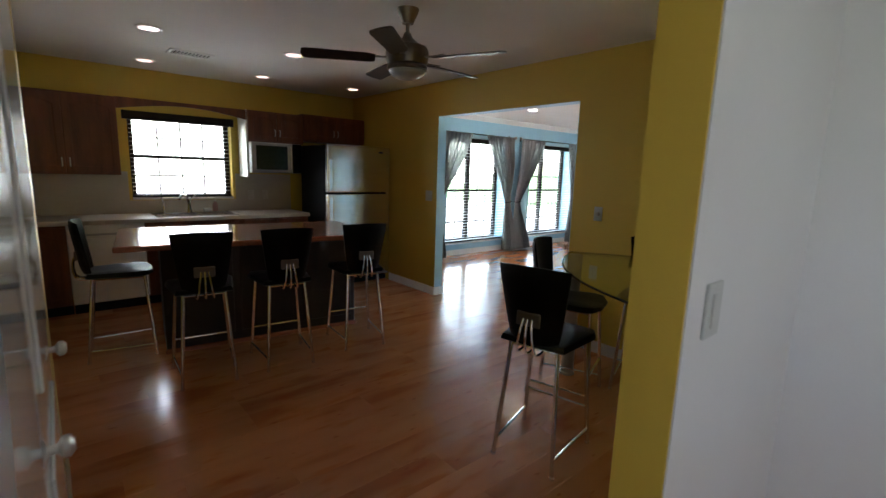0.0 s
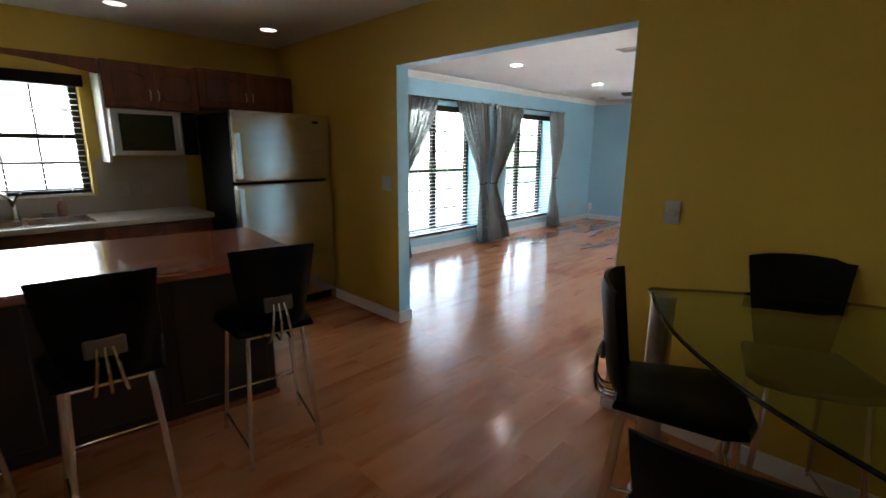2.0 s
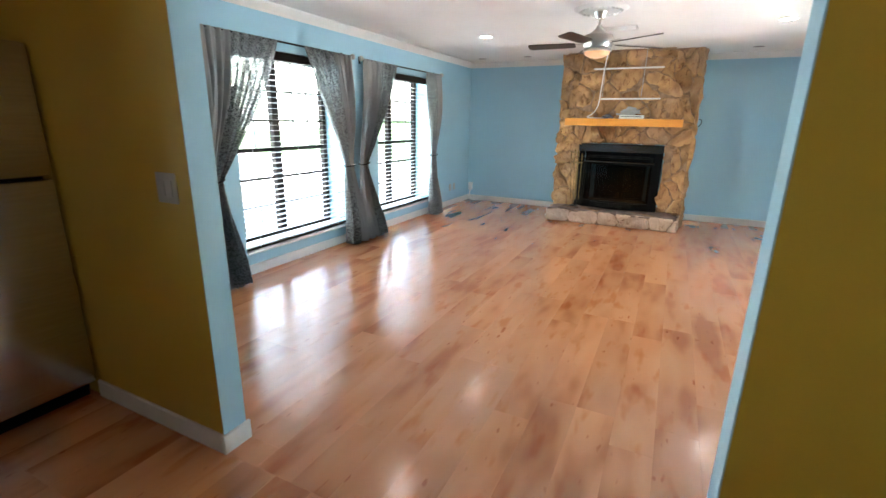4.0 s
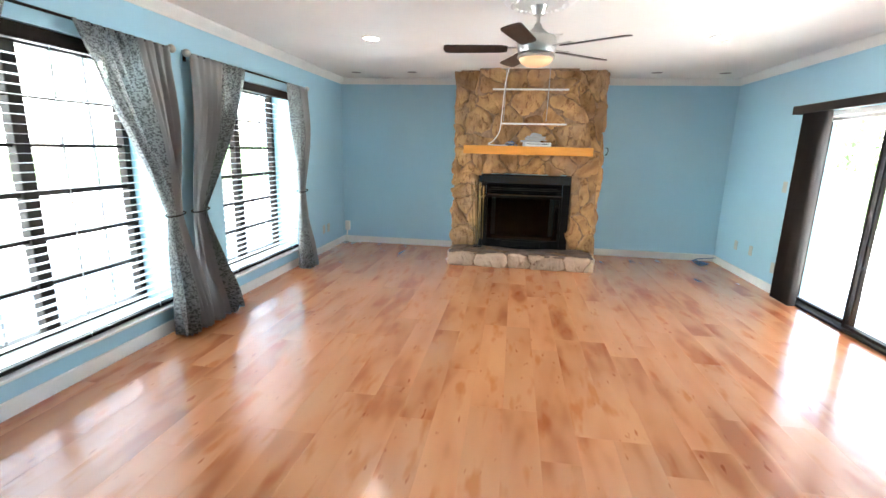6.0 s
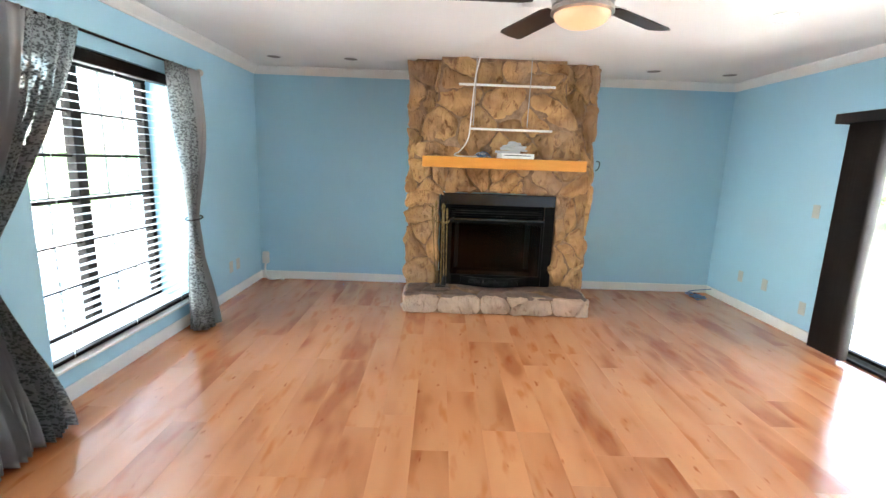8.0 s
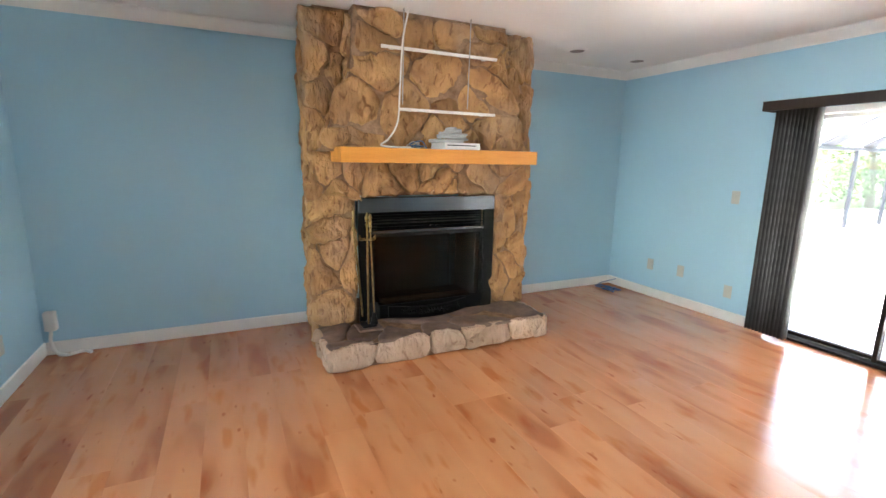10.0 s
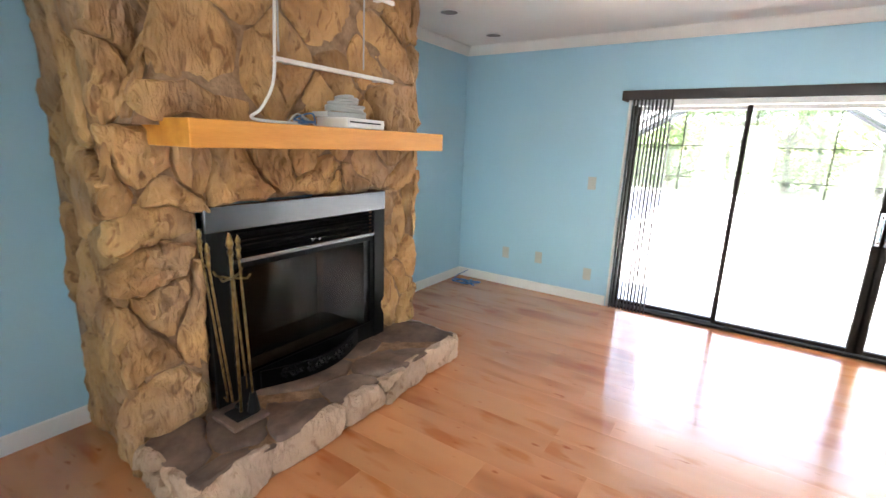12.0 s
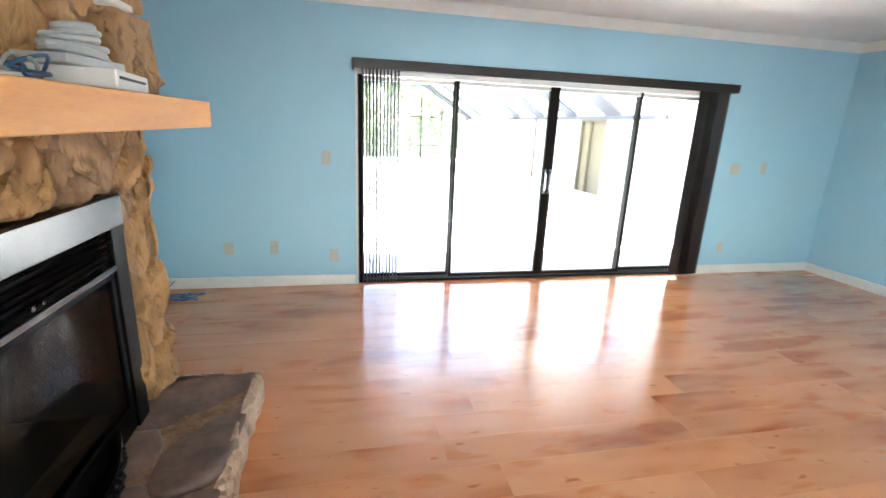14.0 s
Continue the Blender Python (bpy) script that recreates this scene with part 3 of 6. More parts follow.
house_window("window_1", W1, YL, 3, 6, True, "tall dark bronze double window with divided panes", 0.31)
house_window("window_2", W2, YL, 3, 6, True, "tall dark bronze double window with divided panes", 0.31)
house_window("window_3", KW, YK, 4, 4, False, "dark bronze kitchen window with divided panes over the sink")
venetian("venetian_blind", W1, YL, 0.052, "white slatted blind hanging open in the window")
venetian("venetian_blind", W2, YL, 0.052, "white slatted blind hanging open in the window")
venetian("venetian_blind", KW, YK, 0.045, "white slatted blind hanging open over the sink", tapes=2)
solid("blind_valance", boxed(KW[0] - 0.045, KW[1] + 0.03, YK - 0.035, YK - 0.002, KW[3] - 0.085, KW[3] + 0.005, 0.004), BRONZE, "dark bronze valance over the kitchen blind", "valance")

# sliding door
sd = thing("door_sliding", ((SLIDE[0] + SLIDE[1]) / 2, YS - 0.1, 0), "four-panel dark bronze sliding glass door to the lanai", "door")
sd["kind"] = "structure"
bm = bmesh.new()
ya, yb = YS - 0.16, YS - 0.03
part("head_track", boxed(SLIDE[0], SLIDE[1], ya, yb, SLIDE[3] - 0.045, SLIDE[3], 0.003), TRIM, sd, "pale head track")
box(bm, SLIDE[0], SLIDE[0] + 0.035, ya, yb, 0.02, SLIDE[3] - 0.045, 0.003)
box(bm, SLIDE[1] - 0.035, SLIDE[1], ya, yb, 0.02, SLIDE[3] - 0.045, 0.003)
part("door_frame", bm, BRONZE, sd)
part("threshold", boxed(SLIDE[0], SLIDE[1], ya - 0.02, yb + 0.01, 0, 0.022, 0.004), BRONZE, sd)
edges = [SLIDE[0] + 0.035, 5.155, 6.07, 7.01, SLIDE[1] - 0.035]
for i, (a, b) in enumerate(zip(edges, edges[1:])):
    y = YS - 0.06 if i in (1, 2) else YS - 0.115
    bm = bmesh.new()
    la, lb = (0.05 if i == 2 else 0.02), (0.05 if i == 1 else 0.02)
    box(bm, a - (0.0 if i == 0 else 0.01), a + la, y - 0.02, y + 0.02, 0.03, SLIDE[3] - 0.05, 0.003)
    box(bm, b - lb, b + (0.0 if i == 3 else 0.01), y - 0.02, y + 0.02, 0.03, SLIDE[3] - 0.05, 0.003)
    box(bm, a + la, b - lb, y - 0.02, y + 0.02, 0.03, 0.06, 0.003)
    leaf = part("door_leaf", bm, BRONZE, sd)
    part("top_rail", boxed(a + la, b - lb, y - 0.02, y + 0.02, SLIDE[3] - 0.085, SLIDE[3] - 0.05, 0.003), TRIM, leaf, "pale top rail")
    pane = part("pane", boxed(a + la, b - lb, y - 0.004, y + 0.004, 0.06, SLIDE[3] - 0.085), GLASS, leaf)
    pane.visible_shadow = False
    if i in (1, 2):
        hx = b - 0.028 if i == 1 else a + 0.028
        bm = bmesh.new()
        pipe(bm, [(hx, y + 0.02, 0.88), (hx, y + 0.05, 0.90), (hx, y + 0.05, 1.06), (hx, y + 0.02, 1.08)], 0.008)
        box(bm, hx - 0.016, hx + 0.016, y + 0.018, y + 0.026, 0.86, 1.10, 0.003)
        part("door_handle", bm, CHROME, leaf)
bm = bmesh.new()
box(bm, SLIDE[0] - 0.022, SLIDE[0], YS - 0.02, YS + 0.006, 0, SLIDE[3] + 0.02)
box(bm, SLIDE[1], SLIDE[1] + 0.022, YS - 0.02, YS + 0.006, 0, SLIDE[3] + 0.02)
structure("trim_sliding_door", bm, TRIM, "thin white edging beside the sliding door", "trim")

# vertical blind: valance, stacked vanes
vb = thing("vertical_blind", (6.08, YS + 0.09, 0.03), "dark brown vertical blind drawn open to both ends", "window blind")
part("valance", boxed(4.265, 7.93, YS + 0.16, YS + 0.18, 1.886, 1.963, 0.004), BROWN_VANE, vb, "dark brown wood-grain valance")
for x in (4.265, 7.912):
    part("valance_return", boxed(x, x + 0.018, YS, YS + 0.16, 1.886, 1.963), BROWN_VANE, vb)
part("head_rail", boxed(4.285, 7.91, YS + 0.06, YS + 0.10, 1.90, 1.93, 0.003), TRIM, vb)
random.seed(4)


def vane(x, ang):
    bm = bmesh.new()
    n = 6
    cols = []
    for i in range(n + 1):
        s = i / n - 0.5
        cols.append([(s * 0.089, 0.008 * (1 - 4 * s * s), z) for z in (0.03, 1.90)])
    for k in (0, 0.0012):
        vs = [[bm.verts.new((x_, y_ + k, z_)) for x_, y_, z_ in c] for c in cols]
        for p, q in zip(vs, vs[1:]):
            bm.faces.new((p[0], q[0], q[1], p[1]))
    bmesh.ops.transform(bm, verts=bm.verts, matrix=pose(x, YS + 0.08, 0, 0, 0, ang))
    return bm


for i in range(11):
    part("vane", vane(7.55 + 0.030 * i, 93 + random.uniform(-3, 3)), BROWN_VANE, vb)
for i in range(13):
    part("vane", vane(4.30 + 0.026 * i, 28 + random.uniform(-8, 8)), BROWN_VANE, vb)

# ---- curtains ----


def smooth_step(t):
    t = min(max(t, 0), 1)
    return t * t * (3 - 2 * t)


def curtain_sheet(out_x, in_top, tie_x, tie_w, bot0, bot1, u0, u1, seed, y0=5.17, ztop=2.14, ztie=0.94, zbot=0.03):
    """Pleated cloth between fractions u0 and u1 (0 at the outer edge), gathered by the tie."""
    rnd = random.Random(seed)
    ph = [rnd.uniform(0, 6.28) for _ in range(4)]
    bm = bmesh.new()
    uvl = bm.loops.layers.uv.new("UVMap")
    nu, nz = 64, 56
    rows = []
    sgn = 1 if in_top > out_x else -1
    for j in range(nz + 1):
        z = ztop + (zbot - ztop) * j / nz
        if z >= ztie:
            t = (z - ztie) / (ztop - ztie)
            a = tie_x - sgn * tie_w / 2 + (out_x - tie_x + sgn * tie_w / 2) * smooth_step(t * 1.3)
            b = tie_x + sgn * tie_w / 2 + (in_top - tie_x - sgn * tie_w / 2) * (t ** 0.85 * 0.75 + smooth_step(t) * 0.25)
            amp = 0.018 + 0.03 * math.sin(math.pi * min(t * 1.1, 1)) * 0.7
            if t > 0.95:
                amp *= 0.8
        else:
            t = (ztie - z) / (ztie - zbot)
            a = tie_x - sgn * tie_w / 2 + (bot0 - tie_x + sgn * tie_w / 2) * smooth_step(t) ** 0.7
            b = tie_x + sgn * tie_w / 2 + (bot1 - tie_x - sgn * tie_w / 2) * smooth_step(t) ** 0.7
            amp = 0.02 + 0.055 * t
        row = []
        for i in range(nu + 1):
            u = u0 + (u1 - u0) * i / nu
            wob = 0.015 * math.sin(3.1 * z + ph[0])
            fold = math.sin(2 * math.pi * 9.5 * (u + wob) + ph[1]) + 0.45 * math.sin(2 * math.pi * 17 * u + ph[2] + 1.3 * z)
            x = a + (b - a) * u + 0.006 * math.cos(2 * math.pi * 9.5 * u + ph[3])
            bulge = 0.06 * math.sin(math.pi * min(max((z - ztie) / (ztop - ztie), 0), 1))
            flare = 0.09 * smooth_step((ztie - z) / (ztie - zbot))
            row.append((bm.verts.new((x, y0 - amp * fold * 0.8 - 0.02 - bulge * 0.3 - flare, z)), u, z))
        rows.append(row)
    for p, q in zip(rows, rows[1:]):
        for i in range(nu):
            quad = (p[i], p[i + 1], q[i + 1], q[i])
            f = bm.faces.new([c[0] for c in quad])
            for lp, c in zip(f.loops, quad):
                lp[uvl].uv = (c[1] * 1.1, c[2])
    return bm


def curtain(out_x, in_top, tie_x, bot0, bot1, split, seed, label):
    c = thing("curtain", (tie_x, 5.17, 0.03), label, "curtain", "window curtains")
    tw = 0.13
    for nm, a, b, mat in (("plain_cloth", 0, split, GREY_CLOTH), ("printed_cloth", split, 1, LEAF_CLOTH)):
        ob = part(nm, curtain_sheet(out_x, in_top, tie_x, tw, bot0, bot1, a, b, seed), mat, c, smooth=True)
        sol = ob.modifiers.new("thickness", 'SOLIDIFY')
        sol.thickness = 0.0016
    ring = [(tie_x + 0.075 * math.cos(k * math.tau / 20), 5.145 + 0.06 * math.sin(k * math.tau / 20), 0.94 + 0.012 * math.cos(k * math.tau / 20)) for k in range(21)]
    part("tieback", pipe(bmesh.new(), ring, 0.006), BRONZE, c, "beaded metal tieback")
    return c


curtain(4.03, 4.83, 4.03, 3.89, 4.17, 0.36, 1, "grey and silver leaf-print curtain tied back at the window")
curtain(5.93, 5.18, 5.82, 5.97, 5.66, 0.38, 2, "grey and silver leaf-print curtain tied back at the window")
curtain(6.16, 6.87, 6.10, 5.99, 6.36, 0.55, 3, "grey and silver leaf-print curtain tied back at the window")
curtain(8.16, 7.70, 7.93, 7.97, 7.73, 0.42, 4, "grey and silver leaf-print curtain tied back at the window")


def curtain_rod(x0, x1):
    r = thing("curtain_rod", ((x0 + x1) / 2, 5.17, 2.12), "dark metal curtain rod with silver ball finials", "curtain rod")
    part("rod", tube(bmesh.new(), (x0, 5.165, 2.135), (x1, 5.165, 2.135), 0.009), BRONZE, r)
    for x, s in ((x0, -1), (x1, 1)):
        bm = bmesh.new()
        bmesh.ops.create_uvsphere(bm, u_segments=16, v_segments=10, radius=0.03, matrix=Matrix.Translation((x + s * 0.035, 5.165, 2.135)))
        tube(bm, (x, 5.165, 2.135), (x + s * 0.012, 5.165, 2.135), 0.014)
        part("finial", bm, NICKEL, r, "silver ball finial", True)
        bm = tube(bmesh.new(), (x - s * 0.05, 5.165, 2.13), (x - s * 0.05, YL, 2.13), 0.006)
        box(bm, x - s * 0.05 - 0.015, x - s * 0.05 + 0.015, YL - 0.006, YL, 2.09, 2.17)
        part("bracket", bm, BRONZE, r)


curtain_rod(4.03, 5.93)
curtain_rod(6.16, 8.165)

# ---- fireplace ----


def clip_cell(poly, p, q):
    """The part of poly nearer to p than to q."""
    mx, my, nx, ny = (p[0] + q[0]) / 2, (p[1] + q[1]) / 2, q[0] - p[0], q[1] - p[1]
    out = []
    for (ax, ay), (bx, by) in zip(poly, poly[1:] + poly[:1]):
        da, db = (ax - mx) * nx + (ay - my) * ny, (bx - mx) * nx + (by - my) * ny
        if da <= 0:
            out.append((ax, ay))
        if (da < 0) != (db < 0) and da != db:
            t = da / (da - db)
            out.append((ax + (bx - ax) * t, ay + (by - ay) * t))
    return out


def inside(poly, u, v):
    sign = 0
    for (ax, ay), (bx, by) in zip(poly, poly[1:] + poly[:1]):
        c = (bx - ax) * (v - ay) - (by - ay) * (u - ax)
        if c * sign < 0:
            return False
        sign = sign or c
    return True


def stone_cells(region, count, seed, stretch=1.0):
    """Irregular stones that fill a convex outline."""
    rnd = random.Random(seed)
    us, vs = [p[0] for p in region], [p[1] for p in region]
    pts, gap = [], math.sqrt((max(us) - min(us)) * (max(vs) - min(vs)) / count) * 0.8
    tries = 0
    while len(pts) < count and tries < 6000:
        tries += 1
        u, v = rnd.uniform(min(us), max(us)), rnd.uniform(min(vs), max(vs))
        g = gap * rnd.choice((0.4, 0.55, 0.8, 1.0, 1.3, 1.45)) * (1 - tries / 9000)
        if inside(region, u, v) and all(math.hypot(u - a, (v - b) / stretch) > g for a, b in pts):
            pts.append((u, v))
    cells = []
    for p in pts:
        poly = [(u, v / stretch) for u, v in region]
        for q in pts:
            if q is not p:
                poly = clip_cell(poly, (p[0], p[1] / stretch), (q[0], q[1] / stretch))
                if len(poly) < 3:
                    break
        if len(poly) >= 3:
            cells.append([(u, v * stretch) for u, v in poly])
    return cells


def rounded(poly, n, shrink):
    """Outline resampled to n points, corners softened, drawn in by shrink metres."""
    for cut in (0.14, 0.2):
        poly = [q for a, b in zip(poly, poly[1:] + poly[:1]) for q in ((a[0] + (b[0] - a[0]) * cut, a[1] + (b[1] - a[1]) * cut), (b[0] + (a[0] - b[0]) * cut, b[1] + (a[1] - b[1]) * cut))]
    lens = [math.hypot(b[0] - a[0], b[1] - a[1]) for a, b in zip(poly, poly[1:] + poly[:1])]
    tot, out, acc, i = sum(lens), [], 0, 0
    for k in range(n):
        d = tot * k / n
        while acc + lens[i] < d:
            acc += lens[i]
            i += 1
        t = (d - acc) / max(lens[i], 1e-6)
        a, b = poly[i], poly[(i + 1) % len(poly)]
        out.append((a[0] + (b[0] - a[0]) * t, a[1] + (b[1] - a[1]) * t))
    cx, cy = sum(p[0] for p in out) / n, sum(p[1] for p in out) / n
    res = []
    for u, v in out:
        r = math.hypot(u - cx, v - cy)
        k = max(r - shrink, 0.3 * r) / max(r, 1e-6)
        res.append((cx + (u - cx) * k, cy + (v - cy) * k))
    return res, (cx, cy)


def lay_stones(parent, region, count, seed, place, mat, thick=0.05, stretch=1.0, shrink=0.002, warp=1.0):
    """One rough-faced stone for every cell; place(u, v, d) gives the spot d metres off the wall."""
    rnd = random.Random(seed + 99)
    for poly in stone_cells(region, count, seed, stretch):
        n = 26
        ring, (cx, cy) = rounded(poly, n, shrink)
        size = max(math.hypot(u - cx, v - cy) for u, v in ring)
        th = thick * rnd.uniform(0.65, 1.2)
        tu, tv = rnd.uniform(-0.16, 0.16), rnd.uniform(-0.16, 0.16)
        zz = rnd.uniform(0, 50)
        bm = bmesh.new()
        levels = []
        for k, d in ((1.0, -0.01), (1.0, 0.30), (0.97, 0.62), (0.90, 0.85), (0.76, 0.98), (0.56, 1.03), (0.34, 1.05), (0.15, 1.05)):
            lv = []
            for i, (u, v) in enumerate(ring):
                pu, pv = cx + (u - cx) * k, cy + (v - cy) * k
                rough = noise.noise(Vector((pu * 9 + zz, pv * 9, zz))) * 0.5 + noise.noise(Vector((pu * 30, pv * 18 + zz, 3))) * 0.34 + noise.noise(Vector((pu * 70, pv * 45 + zz, 9))) * 0.16
                dd = th * d + (th * rough + (pu - cx) * tu + (pv - cy) * tv) * (min(d, 1) if d > 0 else 0)
                edge = 0.013 * noise.noise(Vector((pu * 30, pv * 30, zz))) * (1 if d < 0.9 else 0)
                wu = 0.05 * noise.noise(Vector((pu * 5, pv * 5, 1.5))) + 0.02 * noise.noise(Vector((pu * 14, pv * 14, 4.5)))
                wv = 0.05 * noise.noise(Vector((pu * 5, pv * 5, 7.5))) + 0.02 * noise.noise(Vector((pu * 14, pv * 14, 9.5)))
                lv.append(bm.verts.new(place(pu + edge + wu * warp, max(pv + edge + wv * warp, 0.001), max(dd, -0.01))))
            levels.append(lv)
        for a, b in zip(levels, levels[1:]):
            for i in range(n):
                bm.faces.new((a[i], a[(i + 1) % n], b[(i + 1) % n], b[i]))
        top = bm.verts.new(place(cx, cy, th * (1.05 + 0.3 * noise.noise(Vector((cx * 9 + zz, cy * 9, zz))))))
        for i in range(n):
            bm.faces.new((levels[-1][i], levels[-1][(i + 1) % n], top))
        bmesh.ops.recalc_face_normals(bm, faces=bm.faces)
        part("stone", bm, mat, parent, smooth=True)


fp = thing("fireplace", (8.98, 2.5, 0), "tan field-stone fireplace rising to the ceiling", "fireplace")
FX = 8.925                      # mortar face of the body
Y0, Y1 = 1.585, 3.43
FB0, FB1, FBZ0, FBZ1 = 1.89, 3.11, 0.165, 1.175
bm = bmesh.new()
MX = FX - 0.025
for ya, yb, za, zb in ((Y0 - 0.01, FB0, 0, H), (FB1, 3.375, 0, H), (FB0, FB1, FBZ1, H), (FB0, FB1, 0, FBZ0)):
    part("mortar_core", boxed(MX, XE, ya, yb, za, zb), MORTAR, fp)
prism(bm, [(1.70, 1.50), (3.38, 1.50), (3.16, 2.05), (3.13, H), (1.93, H), (1.90, 2.05)], 8.76, MX, 'x')
part("mortar_core", bm, MORTAR, fp)
front = lambda u, v, d: (FX - d, u, v)
lay_stones(fp, [(Y0 - 0.02, 0.18), (FB0 + 0.01, 0.18), (FB0 + 0.01, 1.19), (Y0 - 0.02, 1.19)], 8, 1, front, STONE, 0.06, 1.5)
lay_stones(fp, [(FB1 - 0.01, 0.18), (Y1 + 0.03, 0.18), (Y1 + 0.03, 1.19), (FB1 - 0.01, 1.19)], 6, 5, front, STONE, 0.065, 1.5)
lay_stones(fp, [(Y0 - 0.02, 1.16), (Y1 + 0.03, 1.16), (Y1 + 0.03, 1.50), (Y0 - 0.02, 1.50)], 14, 3, front, STONE, 0.06, 1.1)
breast = lambda u, v, d: (8.78 - d, u, v)
lay_stones(fp, [(1.68, 1.52), (3.40, 1.52), (3.17, 2.05), (3.14, H), (1.92, H), (1.88, 2.05)], 18, 4, breast, STONE, 0.05, 0.9)
lay_stones(fp, [(Y0 - 0.02, 1.50), (1.72, 1.50), (1.93, 2.06), (1.95, H), (Y0 - 0.02, H)], 7, 6, front, STONE, 0.06, 1.7)
lay_stones(fp, [(3.36, 1.50), (Y1 + 0.03, 1.50), (Y1 + 0.03, H), (3.11, H), (3.13, 2.06)], 7, 7, front, STONE, 0.06, 1.7)
lay_stones(fp, [(FX - 0.03, 0.0), (XE, 0.0), (XE, H), (FX - 0.03, H)], 24, 8, lambda u, v, d: (u, 3.352 + 0.055 * (XE - u) / (XE - FX) + d * 0.75, v), STONE, 0.055, 1.5)
lay_stones(fp, [(FX - 0.03, 0.0), (XE, 0.0), (XE, H), (FX - 0.03, H)], 24, 9, lambda u, v, d: (u, Y0 - d * 0.8, v), STONE, 0.05, 1.5)
lay_stones(fp, [(8.78, 1.52), (FX, 1.52), (FX, H), (8.78, H)], 8, 10, lambda u, v, d: (u, 3.36 - 0.22 * smooth_step((v - 1.5) / 0.6) + d * 0.4, v), STONE, 0.05, 1.6)
# hearth
HX, HY0, HY1, HZ = 8.48, 1.615, 3.41, 0.19
part("hearth_core", boxed(HX, FX, HY0, HY1, 0, HZ - 0.02), MORTAR, fp)
lay_stones(fp, [(HY0 - 0.02, 0.0), (HY1 + 0.03, 0.0), (HY1 + 0.03, HZ), (HY0 - 0.02, HZ)], 7, 12, lambda u, v, d: (HX - d, u, v), PALE_STONE, 0.04, 0.75, 0.002, 0.15)
lay_stones(fp, [(HX - 0.03, 0.0), (FX, 0.0), (FX, HZ), (HX - 0.03, HZ)], 4, 13, lambda u, v, d: (u, HY1 + d, v), PALE_STONE, 0.035, 0.75, 0.002, 0.35)
lay_stones(fp, [(HX - 0.03, 0.0), (FX, 0.0), (FX, HZ), (HX - 0.03, HZ)], 3, 14, lambda u, v, d: (u, HY0 - d, v), PALE_STONE, 0.03, 0.75, 0.002, 0.35)
lay_stones(fp, [(HX - 0.025, HY0 - 0.02), (FX, HY0 - 0.02), (FX, HY1 + 0.02), (HX - 0.025, HY1 + 0.02)], 10, 15, lambda u, v, d: (u, v, HZ - 0.024 + d * 0.7), FLAG, 0.028, 1.2, 0.003, 0.4)
bm = boxed(8.555, 8.9, 1.715, 3.285, 1.425, 1.527, 0.004, 2)
part("mantel", bm, MANTEL, fp, "smooth orange oak mantel beam")

# fireplace insert
ins = thing("fireplace_insert", (8.88, 2.49, HZ), "black steel fireplace insert with glass doors", "fireplace insert")
F0, F1, G0, G1 = 8.865, 8.89, FB0 + 0.015, FB1 - 0.015
bm = bmesh.new()
part("side_panel", boxed(F0, F1, G0, G0 + 0.10, HZ, 1.16, 0.003), FIRE_BLACK, ins)
part("side_panel", boxed(F0, F1, G1 - 0.10, G1, HZ, 1.16, 0.003), FIRE_BLACK, ins)
bm = boxed(F0 - 0.006, F1, G0, G1, 1.045, 1.165, 0.004)
part("top_band", bm, SATIN_BAND, ins, "satin grey metal top band")
bm = bmesh.new()
for k in range(5):
    z = 0.925 + k * 0.023
    box(bm, F0 + 0.005, F0 + 0.025, G0 + 0.10, G1 - 0.10, z, z + 0.009, m=None)
box(bm, F1 + 0.02, F1 + 0.03, G0 + 0.1, G1 - 0.1, 0.9, 1.05)
part("louver", bm, LAMP_BLACK, ins)
part("trim_strip", boxed(F0 - 0.004, F0 + 0.012, G0 + 0.10, G1 - 0.10, 0.885, 0.908, 0.002), SATIN_BAND, ins)
for y in (2.46, 2.51):
    part("knob", tube(bmesh.new(), (F0 - 0.012, y, 0.935), (F0 + 0.01, y, 0.935), 0.008), SATIN_BAND, ins)
bm = bmesh.new()
box(bm, F0 + 0.012, F1 + 0.01, G0 + 0.10, G0 + 0.125, 0.30, 0.885)
box(bm, F0 + 0.012, F1 + 0.01, G1 - 0.125, G1 - 0.10, 0.30, 0.885)
box(bm, F0 + 0.012, F1 + 0.01, G0 + 0.125, G1 - 0.125, 0.855, 0.885)
box(bm, F0 + 0.012, F1 + 0.01, G0 + 0.10, G1 - 0.10, HZ, 0.30)
part("door_frame", bm, FIRE_BLACK, ins)
g = part("glass_door", boxed(F0 + 0.02, F0 + 0.026, G0 + 0.125, G1 - 0.125, 0.30, 0.855), FIRE_GLASS, ins, "smoked glass door")
g.visible_shadow = False
bm = bmesh.new()
box(bm, 9.28, 9.3, G0 + 0.22, G1 - 0.22, 0.2, 0.98)
box(bm, F1 + 0.012, 9.28, G0 + 0.12, G0 + 0.16, 0.2, 0.98)
box(bm, F1 + 0.012, 9.28, G1 - 0.16, G1 - 0.12, 0.2, 0.98)
box(bm, F1 + 0.012, 9.28, G0 + 0.16, G1 - 0.16, 0.2, 0.29)
box(bm, F1 + 0.012, 9.28, G0 + 0.16, G1 - 0.16, 0.95, 0.99)
part("firebox", bm, SOOT, ins, "sooty firebrick lining")
part("ledge", boxed(F1 + 0.03, F1 + 0.09, G0 + 0.2, G1 - 0.2, 0.29, 0.325, 0.004), PALE_STONE, ins)
bm = bmesh.new()
arc = [(F0 - 0.10 * math.sin(math.pi * k / 16), 2.16 + 0.70 * k / 16) for k in range(17)]
